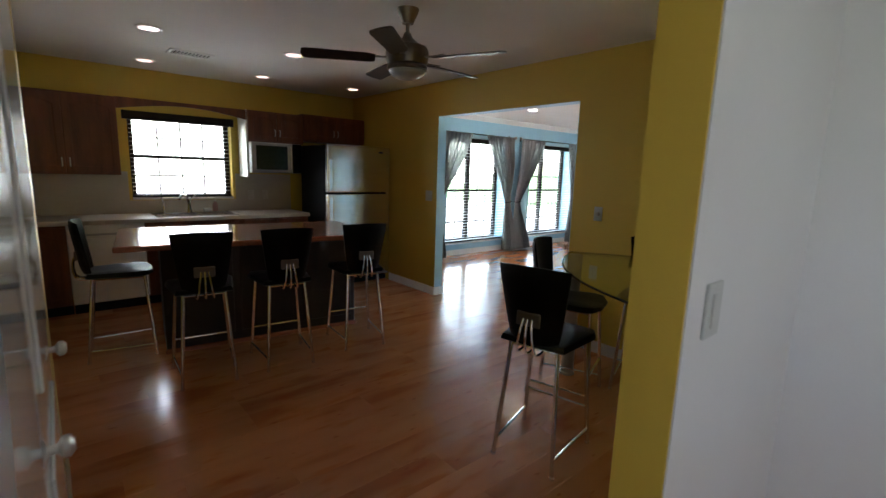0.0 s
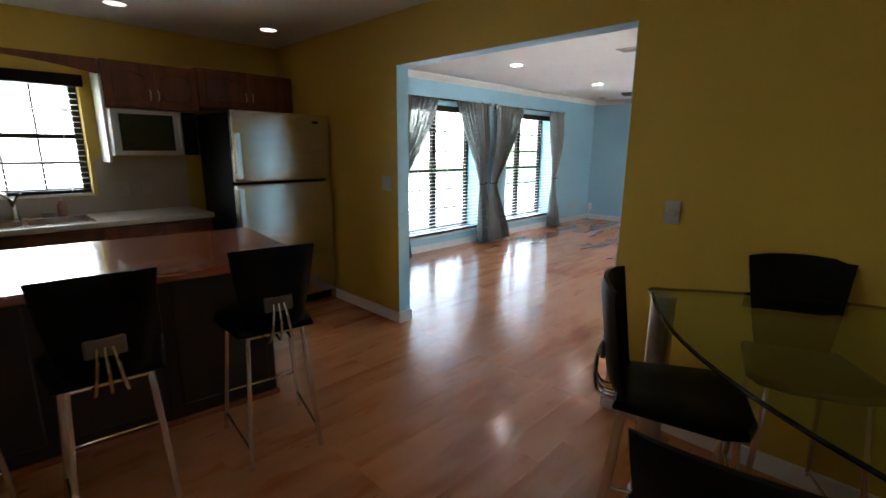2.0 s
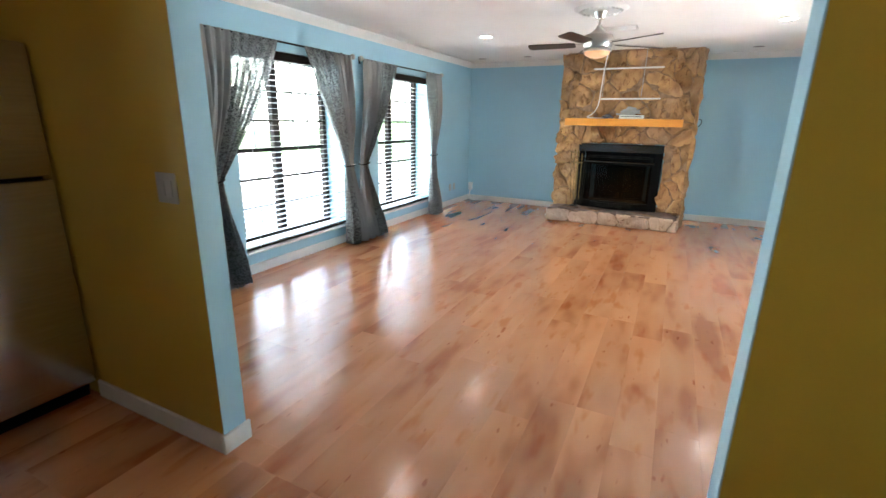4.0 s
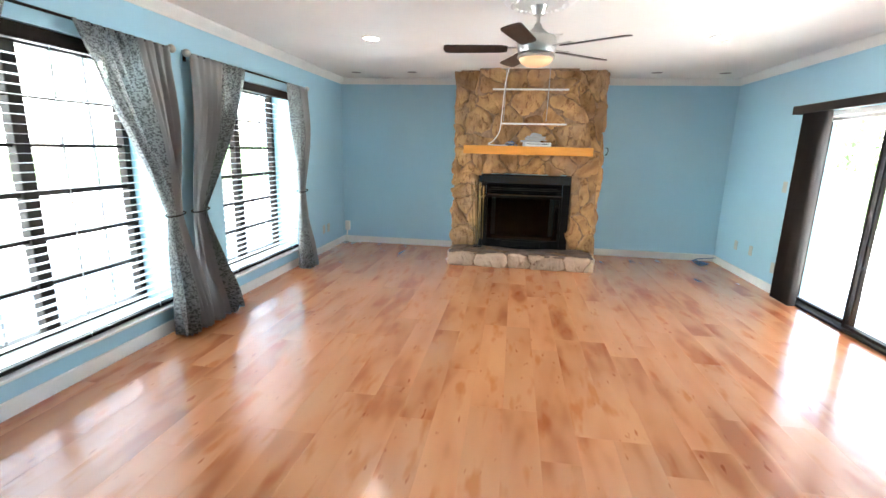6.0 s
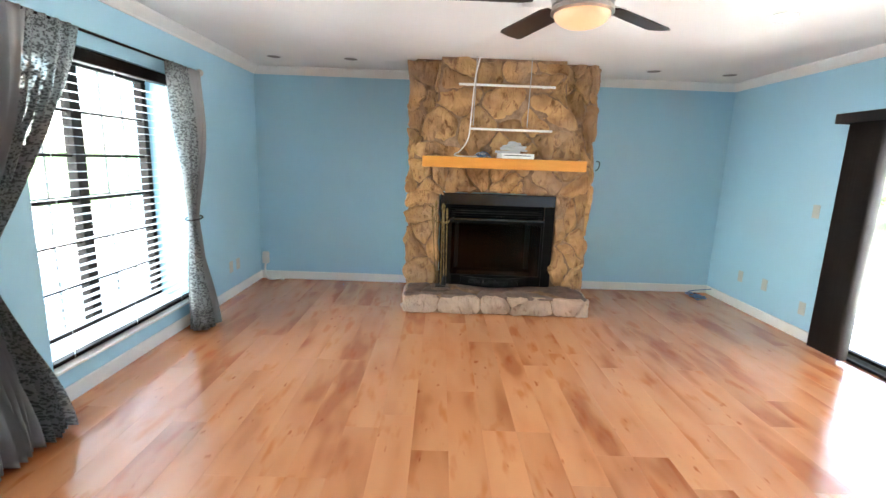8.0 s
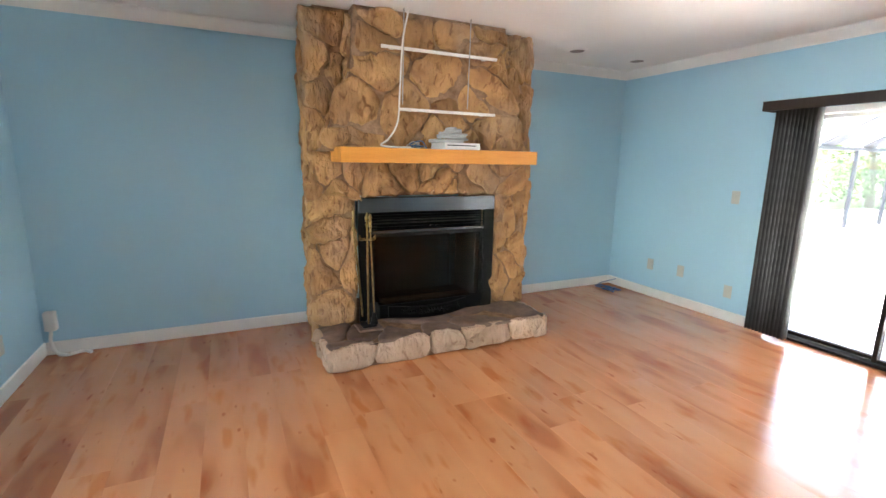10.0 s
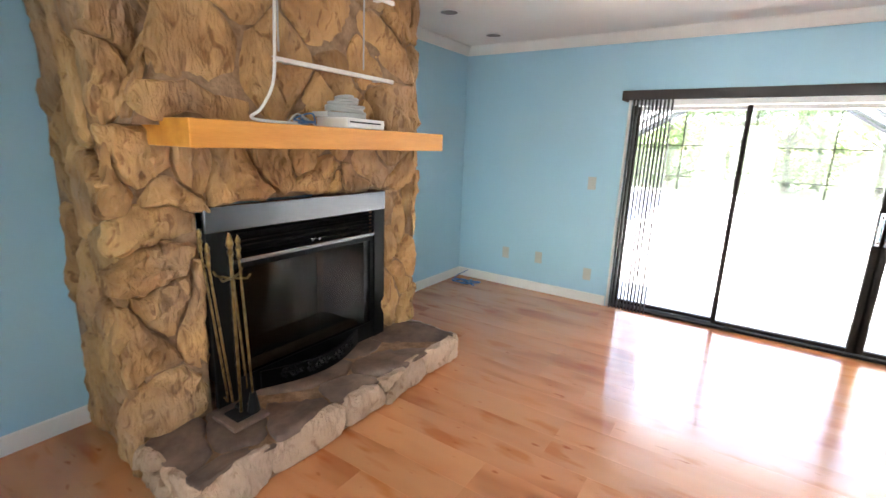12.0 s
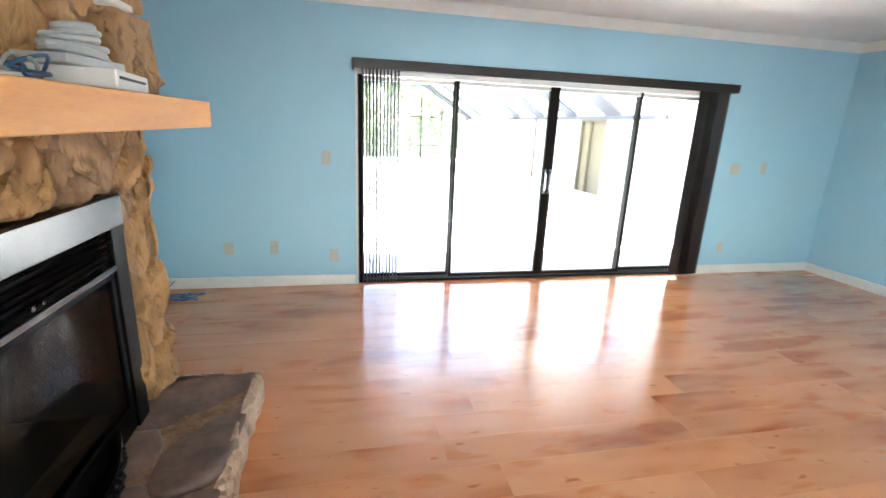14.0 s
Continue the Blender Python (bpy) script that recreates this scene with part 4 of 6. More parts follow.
prism(bm, arc + [(x + 0.012, y) for x, y in arc[::-1]], HZ + 0.012, HZ + 0.10, 'z')
prism(bm, arc + [(F0 + 0.012, 2.86), (F0 + 0.012, 2.16)], HZ + 0.004, HZ + 0.016, 'z')
gr = part("grate_front", bm, FIRE_BLACK, ins, "bowed cast-iron lower grille")
rn = random.Random(3)
bm = bmesh.new()
for k in range(46):
    i = rn.uniform(2, 14)
    y = 2.16 + 0.70 * i / 16
    x = F0 - 0.10 * math.sin(math.pi * i / 16) - 0.003
    z = HZ + rn.uniform(0.035, 0.085)
    bmesh.ops.create_uvsphere(bm, u_segments=6, v_segments=4, radius=rn.uniform(0.008, 0.015), matrix=Matrix.Translation((x, y, z)))
part("relief", bm, FIRE_BLACK, gr, "cast leaf relief")

# fire tools
ft = thing("fireplace_tool_set", (8.72, 3.07, HZ), "brass fireplace tools on a square stand", "fireplace tools")
TX, TY = 8.72, 3.07
bm = boxed(TX - 0.09, TX + 0.09, TY - 0.09, TY + 0.09, HZ + 0.003, HZ + 0.022, 0.006, 2)
part("base", bm, FLAG, ft)
part("base_step", boxed(TX - 0.055, TX + 0.055, TY - 0.055, TY + 0.055, HZ + 0.022, HZ + 0.034, 0.004), BLACK, ft)
bm = tube(bmesh.new(), (TX, TY, HZ + 0.03), (TX, TY, HZ + 0.79), 0.007)
turned(bm, [(0.006, 0), (0.014, 0.012), (0.008, 0.03), (0.017, 0.05), (0.012, 0.075), (0.004, 0.10)], (TX, TY, HZ + 0.78), 12)
part("post", bm, BRASS, ft, smooth=True)
bm = bmesh.new()
for k in range(4):
    a = k * math.pi / 2 + 0.5
    pipe(bm, [(TX, TY, HZ + 0.68), (TX + 0.07 * math.cos(a), TY + 0.07 * math.sin(a), HZ + 0.685), (TX + 0.085 * math.cos(a), TY + 0.085 * math.sin(a), HZ + 0.705)], 0.005)
part("cross_arm", bm, BRASS, ft)
for k, nm in enumerate(("poker", "tongs", "brush", "shovel")):
    a = k * math.pi / 2 + 0.5
    ux, uy = math.cos(a), math.sin(a)
    p, q = Vector((TX + 0.085 * ux + 0.03, TY + 0.085 * uy + 0.03, HZ + (0.81, 0.77, 0.79, 0.74)[k])), Vector((TX + 0.062 * ux, TY + 0.062 * uy, HZ + 0.12))
    bm = tube(bmesh.new(), p, q, 0.005)
    turned(bm, [(0.005, 0), (0.011, 0.012), (0.007, 0.028), (0.013, 0.045), (0.008, 0.062), (0.012, 0.08), (0.003, 0.105)], p - Vector((0, 0, 0.02)), 10)
    tool = part(nm, bm, BRASS, ft, smooth=True)
    if nm == "shovel":
        bm = bmesh.new()
        prism(bm, [(-0.055, 0.0), (0.055, 0.0), (0.055, 0.10), (0.03, 0.14), (-0.03, 0.14), (-0.055, 0.10)], -0.004, 0.0, 'y')
        box(bm, -0.055, 0.055, -0.03, 0.0, -0.004, 0.012)
        bmesh.ops.transform(bm, verts=bm.verts, matrix=Matrix.Translation(q - Vector((0, 0, 0.075))) @ pose(0, 0, 0, 0, 0, 110))
        part("pan", bm, BLACK, tool, "black shovel pan")
    elif nm == "brush":
        bm = tube(bmesh.new(), q + Vector((0, 0, 0.02)), q - Vector((0, 0, 0.07)), 0.014, 0.03)
        part("bristles", bm, BLACK, tool, "dark bristles")
    elif nm == "poker":
        part("hook", pipe(bmesh.new(), [q, q - Vector((0, 0, 0.04)), q + Vector((0.03, 0.0, -0.03))], 0.004), BRASS, tool)

# rails, wire and boxes over the mantel
for zz, a, b in ((2.207, 2.04, 2.96), (1.80, 2.04, 2.83)):
    bm = bmesh.new()
    box(bm, 8.685, 8.695, a, b, zz - 0.010, zz + 0.010, 0.002)
    box(bm, 8.695, 8.705, a, b, zz + 0.006, zz + 0.010)
    box(bm, 8.695, 8.705, a, b, zz - 0.010, zz - 0.006)
    for y in (a + 0.08, b - 0.1):
        box(bm, 8.695, 8.79, y, y + 0.03, zz - 0.009, zz + 0.009)
    solid("wall_mount_rail", bm, PLASTIC_WHITE, "white metal mounting rail across the stone", "mount rail", "mount rails")
for y in (2.28, 2.80):
    solid("hanging_wire", pipe(bmesh.new(), [(8.68, y, H), (8.683, y, 2.3), (8.683, y + 0.01, 1.83)], 0.004), PLASTIC_GREY, "thin grey wire hanging over the stone", "wire")
pts = spline([(8.66, 2.77, H), (8.675, 2.81, 2.25), (8.675, 2.83, 1.95), (8.67, 2.85, 1.712), (8.66, 2.92, 1.592), (8.65, 2.98, 1.547), (8.63, 2.90, 1.535), (8.64, 2.74, 1.535)], 8)
solid("white_cable", pipe(bmesh.new(), pts, 0.0065), PLASTIC_WHITE, "white cable hanging down to the mantel", "cable", smooth=True)
rn = random.Random(8)
for mat, nm, lab in ((CABLE_BLUE, "blue_cable", "blue cable tangle lying on the mantel"), (PLASTIC_GREY, "grey_cable", "grey cable tangle lying on the mantel")):
    pts = [(8.66 + rn.uniform(-0.05, 0.05), 2.72 + rn.uniform(-0.06, 0.06), 1.533 + rn.uniform(0, 0.05)) for _ in range(9)]
    pts[0], pts[-1] = (8.66, 2.80, 1.533), (8.68, 2.62, 1.533)
    solid(nm, pipe(bmesh.new(), spline(pts, 6), 0.004, 6), mat, lab, "cable", smooth=True)
gc = thing("media_box", (8.68, 2.385, 1.527), "flat white media player box lying on the mantel", "media player")
R = pose(8.68, 2.385, 0, 0, 0, 8)
part("case", boxed(-0.10, 0.10, -0.16, 0.16, 1.528, 1.577, 0.005, 2, m=R), PLASTIC_WHITE, gc)
part("slot", boxed(-0.1025, -0.0995, -0.12, 0.14, 1.554, 1.561, m=R), BLACK, gc, "dark disc slot")
R = pose(8.7, 2.46, 0, 0, 0, -6)
solid("router_box", boxed(-0.08, 0.08, -0.12, 0.12, 1.578, 1.602, 0.004, 2, m=R), PLASTIC_GREY, "grey router box lying on a white box", "router")
bm = bmesh.new()
for k, (half, z, shift) in enumerate(((0.125, 1.606, 0.0), (0.115, 1.620, 0.01), (0.105, 1.634, -0.01), (0.085, 1.648, 0.02), (0.06, 1.661, 0.0), (0.035, 1.672, 0.015))):
    loop = [(8.70 + 0.05 * math.cos(a * math.tau / 16), 2.40 + shift + half * math.sin(a * math.tau / 16), z + 0.006 + 0.006 * math.sin(a * math.tau / 16 + k)) for a in range(17)]
    pipe(bm, loop, 0.0095)
solid("coiled_adapter_cable", bm, PLASTIC_GREY, "coiled pale grey cable lying on the boxes", "cable", smooth=True)

pts = spline([(8.88, 1.52, 1.532), (8.865, 1.50, 1.53), (8.865, 1.49, 1.50), (8.87, 1.50, 1.46), (8.88, 1.52, 1.44)], 6)
solid("black_cable", pipe(bmesh.new(), pts, 0.005), BLACK, "short black cable at the side of the chimney", "cable", smooth=True)

# ---- kitchen ----


def raised_door(x0, x1, z0, z1, y, mat, cab, knob_side=1):
    """Cabinet door with a raised panel and an arched top rail, facing -y."""
    bm = boxed(x0 + 0.003, x1 - 0.003, y - 0.02, y, z0 + 0.003, z1 - 0.003, 0.003)
    d = part("cabinet_door", bm, mat, cab)
    w, h = x1 - x0, z1 - z0
    m_ = min(0.055, w * 0.17)
    a, b, c, e = x0 + m_, x1 - m_, z0 + m_, z1 - m_
    arch = min(0.05, h * 0.12)
    top = [(b - (b - a) * k / 10, e - arch + arch * math.sin(math.pi * k / 10)) for k in range(11)]
    outline = [(a, c), (b, c)] + top
    cx, cz = (a + b) / 2, (c + e) / 2
    part("raised_panel", prism(bmesh.new(), [(cx + (u - cx) * 0.86, cz + (v - cz) * 0.90) for u, v in outline], y - 0.027, y - 0.0195, 'y', 0.004), mat, d)
    bm = bmesh.new()
    n = len(outline)
    inner = [(cx + (u - cx) * 0.93, cz + (v - cz) * 0.95) for u, v in outline]
    va = [bm.verts.new((u, y - 0.0205, v)) for u, v in outline]
    vb_ = [bm.verts.new((u, y - 0.024, v)) for u, v in outline]
    vc = [bm.verts.new((u, y - 0.0205, v)) for u, v in inner]
    for i in range(n):
        j = (i + 1) % n
        bm.faces.new((va[i], va[j], vb_[j], vb_[i]))
        bm.faces.new((vb_[i], vb_[j], vc[j], vc[i]))
    bmesh.ops.recalc_face_normals(bm, faces=bm.faces)
    part("moulding", bm, mat, d)
    hx = x1 - 0.03 if knob_side > 0 else x0 + 0.03
    hz = z0 + 0.10 if z0 > 1.2 else z1 - 0.14
    part("handle", pipe(bmesh.new(), [(hx, y - 0.02, hz - 0.04), (hx, y - 0.042, hz - 0.03), (hx, y - 0.042, hz + 0.03), (hx, y - 0.02, hz + 0.04)], 0.005), NICKEL, d, "small metal pull")


def cabinet(x0, x1, z0, z1, yf, n, label, toe=0.0):
    cab = thing("cabinet", ((x0 + x1) / 2, (yf + YK) / 2, z0), label, "cabinet", "kitchen cabinets")
    part("body", boxed(x0, x1, yf, YK - 0.004, z0 + toe, z1, 0.003), CHERRY, cab)
    if toe:
        part("toe_kick", boxed(x0, x1, yf + 0.06, YK - 0.01, z0, z0 + toe), BLACK, cab)
    w = (x1 - x0) / n
    for i in range(n):
        raised_door(x0 + i * w, x0 + (i + 1) * w, z0 + toe + 0.015, z1 - 0.015, yf, CHERRY, cab, 1 if i % 2 == 0 else -1)
    return cab


YU = 5.03
cabinet(-1.95, -1.11, 1.337, 2.11, YU, 2, "dark cherry wall cabinet with raised-panel doors")
cabinet(-1.108, -0.25, 1.337, 2.11, YU, 2, "dark cherry wall cabinet with raised-panel doors")
cabinet(1.02, 1.70, 1.757, 2.12, YU, 2, "cherry wall cabinet over the microwave")
cabinet(1.702, 2.59, 1.80, 2.14, YU, 2, "dark cherry wall cabinet over the refrigerator")
arch = [(-0.25, 2.115), (-0.25, 2.0)] + [(-0.25 + 1.27 * k / 16, 2.0 + 0.075 * math.sin(math.pi * k / 16)) for k in range(1, 16)] + [(1.02, 2.0), (1.02, 2.115)]
solid("window_pelmet", prism(bmesh.new(), arch, YU, YU + 0.02, 'y'), CHERRY, "arched cherry pelmet between the wall cabinets", "pelmet")
solid("cabinet_end_panel", boxed(0.998, 1.018, YU, YK - 0.004, 1.337, 2.12, 0.002), PLASTIC_WHITE, "pale end panel of the wall cabinet", "panel")
cabinet(-1.95, -0.74, 0, 0.868, 4.75, 2, "dark cherry base cabinet", 0.1)
cabinet(-0.118, 0.85, 0, 0.868, 4.75, 2, "dark cherry sink base cabinet", 0.1)
cabinet(0.852, 1.62, 0, 0.868, 4.75, 2, "dark cherry base cabinet", 0.1)
dw = thing("dishwasher", (-0.43, 5.0, 0), "white dishwasher under the kitchen worktop", "dishwasher")
part("body", boxed(-0.735, -0.122, 4.76, YK - 0.01, 0.1, 0.866), PLASTIC_WHITE, dw)
part("front_door", boxed(-0.732, -0.125, 4.735, 4.76, 0.11, 0.74, 0.006, 2), PLASTIC_WHITE, dw)
part("control_panel", boxed(-0.732, -0.125, 4.73, 4.76, 0.745, 0.862, 0.006, 2), PLASTIC_WHITE, dw)
part("handle", boxed(-0.60, -0.26, 4.715, 4.73, 0.765, 0.785, 0.005), PLASTIC_GREY, dw)
part("toe_kick", boxed(-0.732, -0.125, 4.80, 4.82, 0.0, 0.1), BLACK, dw)
SK = (0.02, 0.80, 4.80, 5.22)
bm = bmesh.new()
box(bm, -1.96, SK[0], 4.71, YK - 0.003, 0.87, 0.91, 0.004)
box(bm, SK[1], 1.635, 4.71, YK - 0.003, 0.87, 0.91, 0.004)
box(bm, SK[0], SK[1], 4.71, SK[2], 0.87, 0.91, 0.004)
box(bm, SK[0], SK[1], SK[3], YK - 0.003, 0.87, 0.91, 0.004)
solid("kitchen_worktop", bm, LAMINATE, "pale laminate kitchen worktop", "worktop")
bm = bmesh.new()
box(bm, -1.96, KW[0] - 0.03, YK - 0.012, YK, 0.912, 1.368)
box(bm, KW[1] + 0.03, 1.64, YK - 0.012, YK, 0.912, 1.368)
box(bm, KW[0] - 0.03, KW[1] + 0.03, YK - 0.012, YK, 0.912, KW[2] - 0.012)
structure("wall_splashback", bm, SPLASH, "beige splashback over the worktop", "splashback")
snk = thing("kitchen_sink", (0.41, 5.0, 0.78), "stainless double-bowl sink set in the worktop", "sink")
for a, b in ((SK[0], 0.42), (0.44, SK[1])):
    bm = bmesh.new()
    box(bm, a, b, SK[2], SK[3], 0.78, 0.784)
    for q in ((a, a + 0.006, SK[2], SK[3]), (b - 0.006, b, SK[2], SK[3]), (a, b, SK[2], SK[2] + 0.006), (a, b, SK[3] - 0.006, SK[3])):
        box(bm, *q, 0.784, 0.913)
    part("bowl", bm, STEEL, snk)
bm = bmesh.new()
box(bm, SK[0] - 0.02, SK[1] + 0.02, SK[2] - 0.02, SK[2], 0.911, 0.917, 0.002)
box(bm, SK[0] - 0.02, SK[1] + 0.02, SK[3], SK[3] + 0.02, 0.911, 0.917, 0.002)
box(bm, SK[0] - 0.02, SK[0], SK[2], SK[3], 0.911, 0.917, 0.002)
box(bm, SK[1], SK[1] + 0.02, SK[2], SK[3], 0.911, 0.917, 0.002)
box(bm, 0.42, 0.44, SK[2], SK[3], 0.911, 0.917, 0.002)
part("rim", bm, STEEL, snk)
fc = thing("kitchen_faucet", (0.36, 5.27, 0.912), "chrome pull-out kitchen faucet behind the sink", "faucet")
part("base", turned(bmesh.new(), [(0.03, 0), (0.028, 0.02), (0.02, 0.05), (0.02, 0.11)], (0.40, 5.27, 0.912), 16), CHROME, fc, smooth=True)
part("spout", pipe(bmesh.new(), spline([(0.40, 5.27, 1.0), (0.37, 5.22, 1.09), (0.31, 5.12, 1.12), (0.26, 5.05, 1.08)], 6), 0.014), CHROME, fc, smooth=True)
part("lever", pipe(bmesh.new(), [(0.40, 5.27, 1.02), (0.42, 5.24, 1.08), (0.45, 5.18, 1.12)], 0.008), CHROME, fc, smooth=True)
part("side_sprayer", pipe(bmesh.new(), spline([(0.14, 5.27, 0.912), (0.14, 5.27, 1.03), (0.12, 5.23, 1.09)], 5), 0.011), CHROME, fc, smooth=True)
sb = thing("soap_bottle", (0.68, 5.27, 0.91), "clear pink soap pump bottle by the sink", "soap bottle")
part("bottle", turned(bmesh.new(), [(0.026, 0), (0.03, 0.01), (0.03, 0.09), (0.012, 0.115), (0.012, 0.125)], (0.68, 5.27, 0.911), 14), SOAP, sb, smooth=True)
part("pump", pipe(bmesh.new(), [(0.68, 5.27, 1.035), (0.68, 5.27, 1.07), (0.65, 5.25, 1.072)], 0.005), PLASTIC_WHITE, sb)
solid("soap_dish", boxed(0.55, 0.63, 5.24, 5.30, 0.911, 0.955, 0.008, 2), PLASTIC_GREY, "small grey holder behind the sink", "soap holder")

mw = thing("microwave", (1.34, 5.14, 1.39), "silver microwave under the wall cabinet", "microwave")
part("body", boxed(1.02, 1.64, 4.96, YK - 0.02, 1.39, 1.752, 0.006), PLASTIC_GREY, mw)
part("front_door", boxed(1.022, 1.52, 4.935, 4.96, 1.395, 1.748, 0.006, 2), PLASTIC_GREY, mw)
part("door_window", boxed(1.075, 1.455, 4.932, 4.936, 1.43, 1.715, 0.001), OVEN_GLASS, mw, "dark microwave window")
part("handle", pipe(bmesh.new(), [(1.49, 4.935, 1.45), (1.49, 4.91, 1.46), (1.49, 4.91, 1.70), (1.49, 4.935, 1.71)], 0.008), PLASTIC_WHITE, mw)
part("control_panel", boxed(1.525, 1.638, 4.937, 4.96, 1.395, 1.748, 0.004), BLACK, mw)

fr = thing("refrigerator", (2.11, 4.72, 0), "stainless top-freezer refrigerator beside the yellow wall", "refrigerator")
FX0, FX1, FY = 1.70, 2.585, 4.35
part("body", boxed(FX0 + 0.005, FX1 - 0.005, FY + 0.085, 5.12, 0.03, 1.745, 0.006), BLACK, fr, "black cabinet sides")
for nm, z0, z1 in (("freezer_door", 1.178, 1.755), ("fridge_door", 0.095, 1.166)):
    d = part(nm, boxed(FX0, FX1, FY, FY + 0.075, z0, z1, 0.018, 4), STEEL, fr, smooth=True)
    h0, h1 = (z0 + 0.03, z0 + 0.40) if nm == "freezer_door" else (z1 - 0.62, z1 - 0.03)
    bm = boxed(FX0 - 0.002, FX0 + 0.055, FY - 0.042, FY - 0.022, h0, h1, 0.008, 2)
    box(bm, FX0 + 0.005, FX0 + 0.045, FY - 0.03, FY + 0.004, h0 + 0.01, h0 + 0.05, 0.004)
    box(bm, FX0 + 0.005, FX0 + 0.045, FY - 0.03, FY + 0.004, h1 - 0.05, h1 - 0.01, 0.004)
    part("handle", bm, STEEL, d)
bm = bmesh.new()
bmesh.ops.create_circle(bm, cap_ends=True, segments=20, radius=1, matrix=Matrix.LocRotScale((2.44, FY - 0.002, 1.685), Euler((radians(90), 0, 0)), (0.035, 0.013, 1)))
part("badge", bm, BLACK, fr, "small dark oval badge")
part("toe_grille", boxed(FX0 + 0.02, FX1 - 0.02, FY + 0.06, FY + 0.085, 0.012, 0.09), BLACK, fr)
bm = bmesh.new()
for x in (FX0 + 0.06, FX1 - 0.06):
    for y in (FY + 0.12, 5.05):
        tube(bm, (x, y, 0), (x, y, 0.035), 0.02)
part("feet", bm, BLACK, fr)

# island
isl = thing("kitchen_island", (0.50, 3.38, 0), "dark wood kitchen island with a red-brown worktop", "kitchen island")
R = pose(0.50, 3.38, 0, 0, 0, -7)
part("base_cabinet", boxed(-0.70, 0.86, -0.22, 0.48, 0.0, 0.868, 0.006, m=R), ISLAND_SIDE, isl)
for k in range(3):
    x = -0.66 + k * 0.51
    part("side_panel", boxed(x, x + 0.46, -0.232, -0.219, 0.10, 0.82, 0.006, m=R), ISLAND_SIDE, isl)
part("worktop", boxed(-0.975, 0.975, -0.54, 0.54, 0.868, 0.91, 0.012, 3, m=R), ISLAND_TOP, isl, "red-brown wood worktop")
part("shoe_moulding", boxed(-0.71, 0.87, -0.245, -0.219, 0.0, 0.03, 0.004, m=R), ISLAND_TOP, isl)


# stools
def bar_stool():
    """Black vinyl stool with a tapered curved back and bent chrome frame; it faces +y."""
    s = thing("bar_stool", (0, 0, 0), "black vinyl bar stool with bent chrome legs", "bar stool", "bar stools")
    # seat cushion: rounded trapezoid, slightly dished
    out = [(-0.17, -0.19), (0.17, -0.19), (0.215, 0.12), (0.19, 0.19), (0.10, 0.225), (-0.10, 0.225), (-0.19, 0.19), (-0.215, 0.12)]
    ring = []
    n = len(out)
    for i in range(n):
        a, b = out[i], out[(i + 1) % n]
        for k in range(4):
            ring.append((a[0] + (b[0] - a[0]) * k / 4, a[1] + (b[1] - a[1]) * k / 4))
    bm = bmesh.new()
    lv = []
    for k, z in ((0.94, 0.632), (1.0, 0.639), (1.0, 0.650), (0.96, 0.660), (0.80, 0.665), (0.4, 0.660)):
        lv.append([bm.verts.new((u * k, v * k, z + (0.010 * abs(u / 0.2) ** 2 if z > 0.655 else 0))) for u, v in ring])
    for a, b in zip(lv, lv[1:]):
        for i in range(len(ring)):
            bm.faces.new((a[i], a[(i + 1) % len(ring)], b[(i + 1) % len(ring)], b[i]))
    bm.faces.new(lv[0][::-1])
    bm.faces.new(lv[-1])
    part("seat", bm, LEATHER, s, smooth=True)
    # backrest, wider at the top, curved round the sitter
    bm = bmesh.new()
    nu, nv = 14, 12
    grid = {}
    for side in (0, 1):
        for j in range(nv + 1):
            t = j / nv
            hw = 0.125 + 0.06 * t ** 0.8
            for i in range(nu + 1):
                u = 2 * i / nu - 1
                z = 0.655 + 0.395 * t + (0.012 * (1 - u * u) - 0.012) * t
                y = -0.195 - 0.055 * t + 0.045 * u * u + (0.0 if side else -0.026 * (1 - 0.5 * abs(u) ** 6) * (1 - 0.5 * abs(2 * t - 1) ** 8))
                grid[side, i, j] = bm.verts.new((u * hw, y, z))
    for side in (0, 1):
        for j in range(nv):
            for i in range(nu):
                bm.faces.new([grid[side, a, b] for a, b in ((i, j), (i + 1, j), (i + 1, j + 1), (i, j + 1))])
    for i in range(nu):
        for j in (0, nv):
            bm.faces.new([grid[0, i, j], grid[0, i + 1, j], grid[1, i + 1, j], grid[1, i, j]])
    for j in range(nv):
        for i in (0, nu):
            bm.faces.new([grid[0, i, j], grid[0, i, j + 1], grid[1, i, j + 1], grid[1, i, j]])
    bmesh.ops.recalc_face_normals(bm, faces=bm.faces)
    part("backrest", bm, LEATHER, s, smooth=True)
    part("back_plate", boxed(-0.062, 0.062, -0.250, -0.232, 0.755, 0.825, 0.008, 2), PAD, s, "dull metal back plate")
    for x in (-0.032, 0.0, 0.032):
        pts = spline([(x * 0.7, -0.245, 0.79), (x * 0.9, -0.262, 0.74), (x * 1.25, -0.262, 0.665), (x * 1.5, -0.245, 0.622), (x * 1.6, -0.20, 0.612), (x * 1.6, -0.10, 0.622)], 5)
        part("back_rod", pipe(bmesh.new(), pts, 0.0065), CHROME, s, smooth=True)
    legs = {(-1, -1): (-0.165, -0.215), (1, -1): (0.165, -0.215), (-1, 1): (-0.195, 0.205), (1, 1): (0.195, 0.205)}
    tops = {(-1, -1): (-0.125, -0.155), (1, -1): (0.125, -0.155), (-1, 1): (-0.15, 0.165), (1, 1): (0.15, 0.165)}
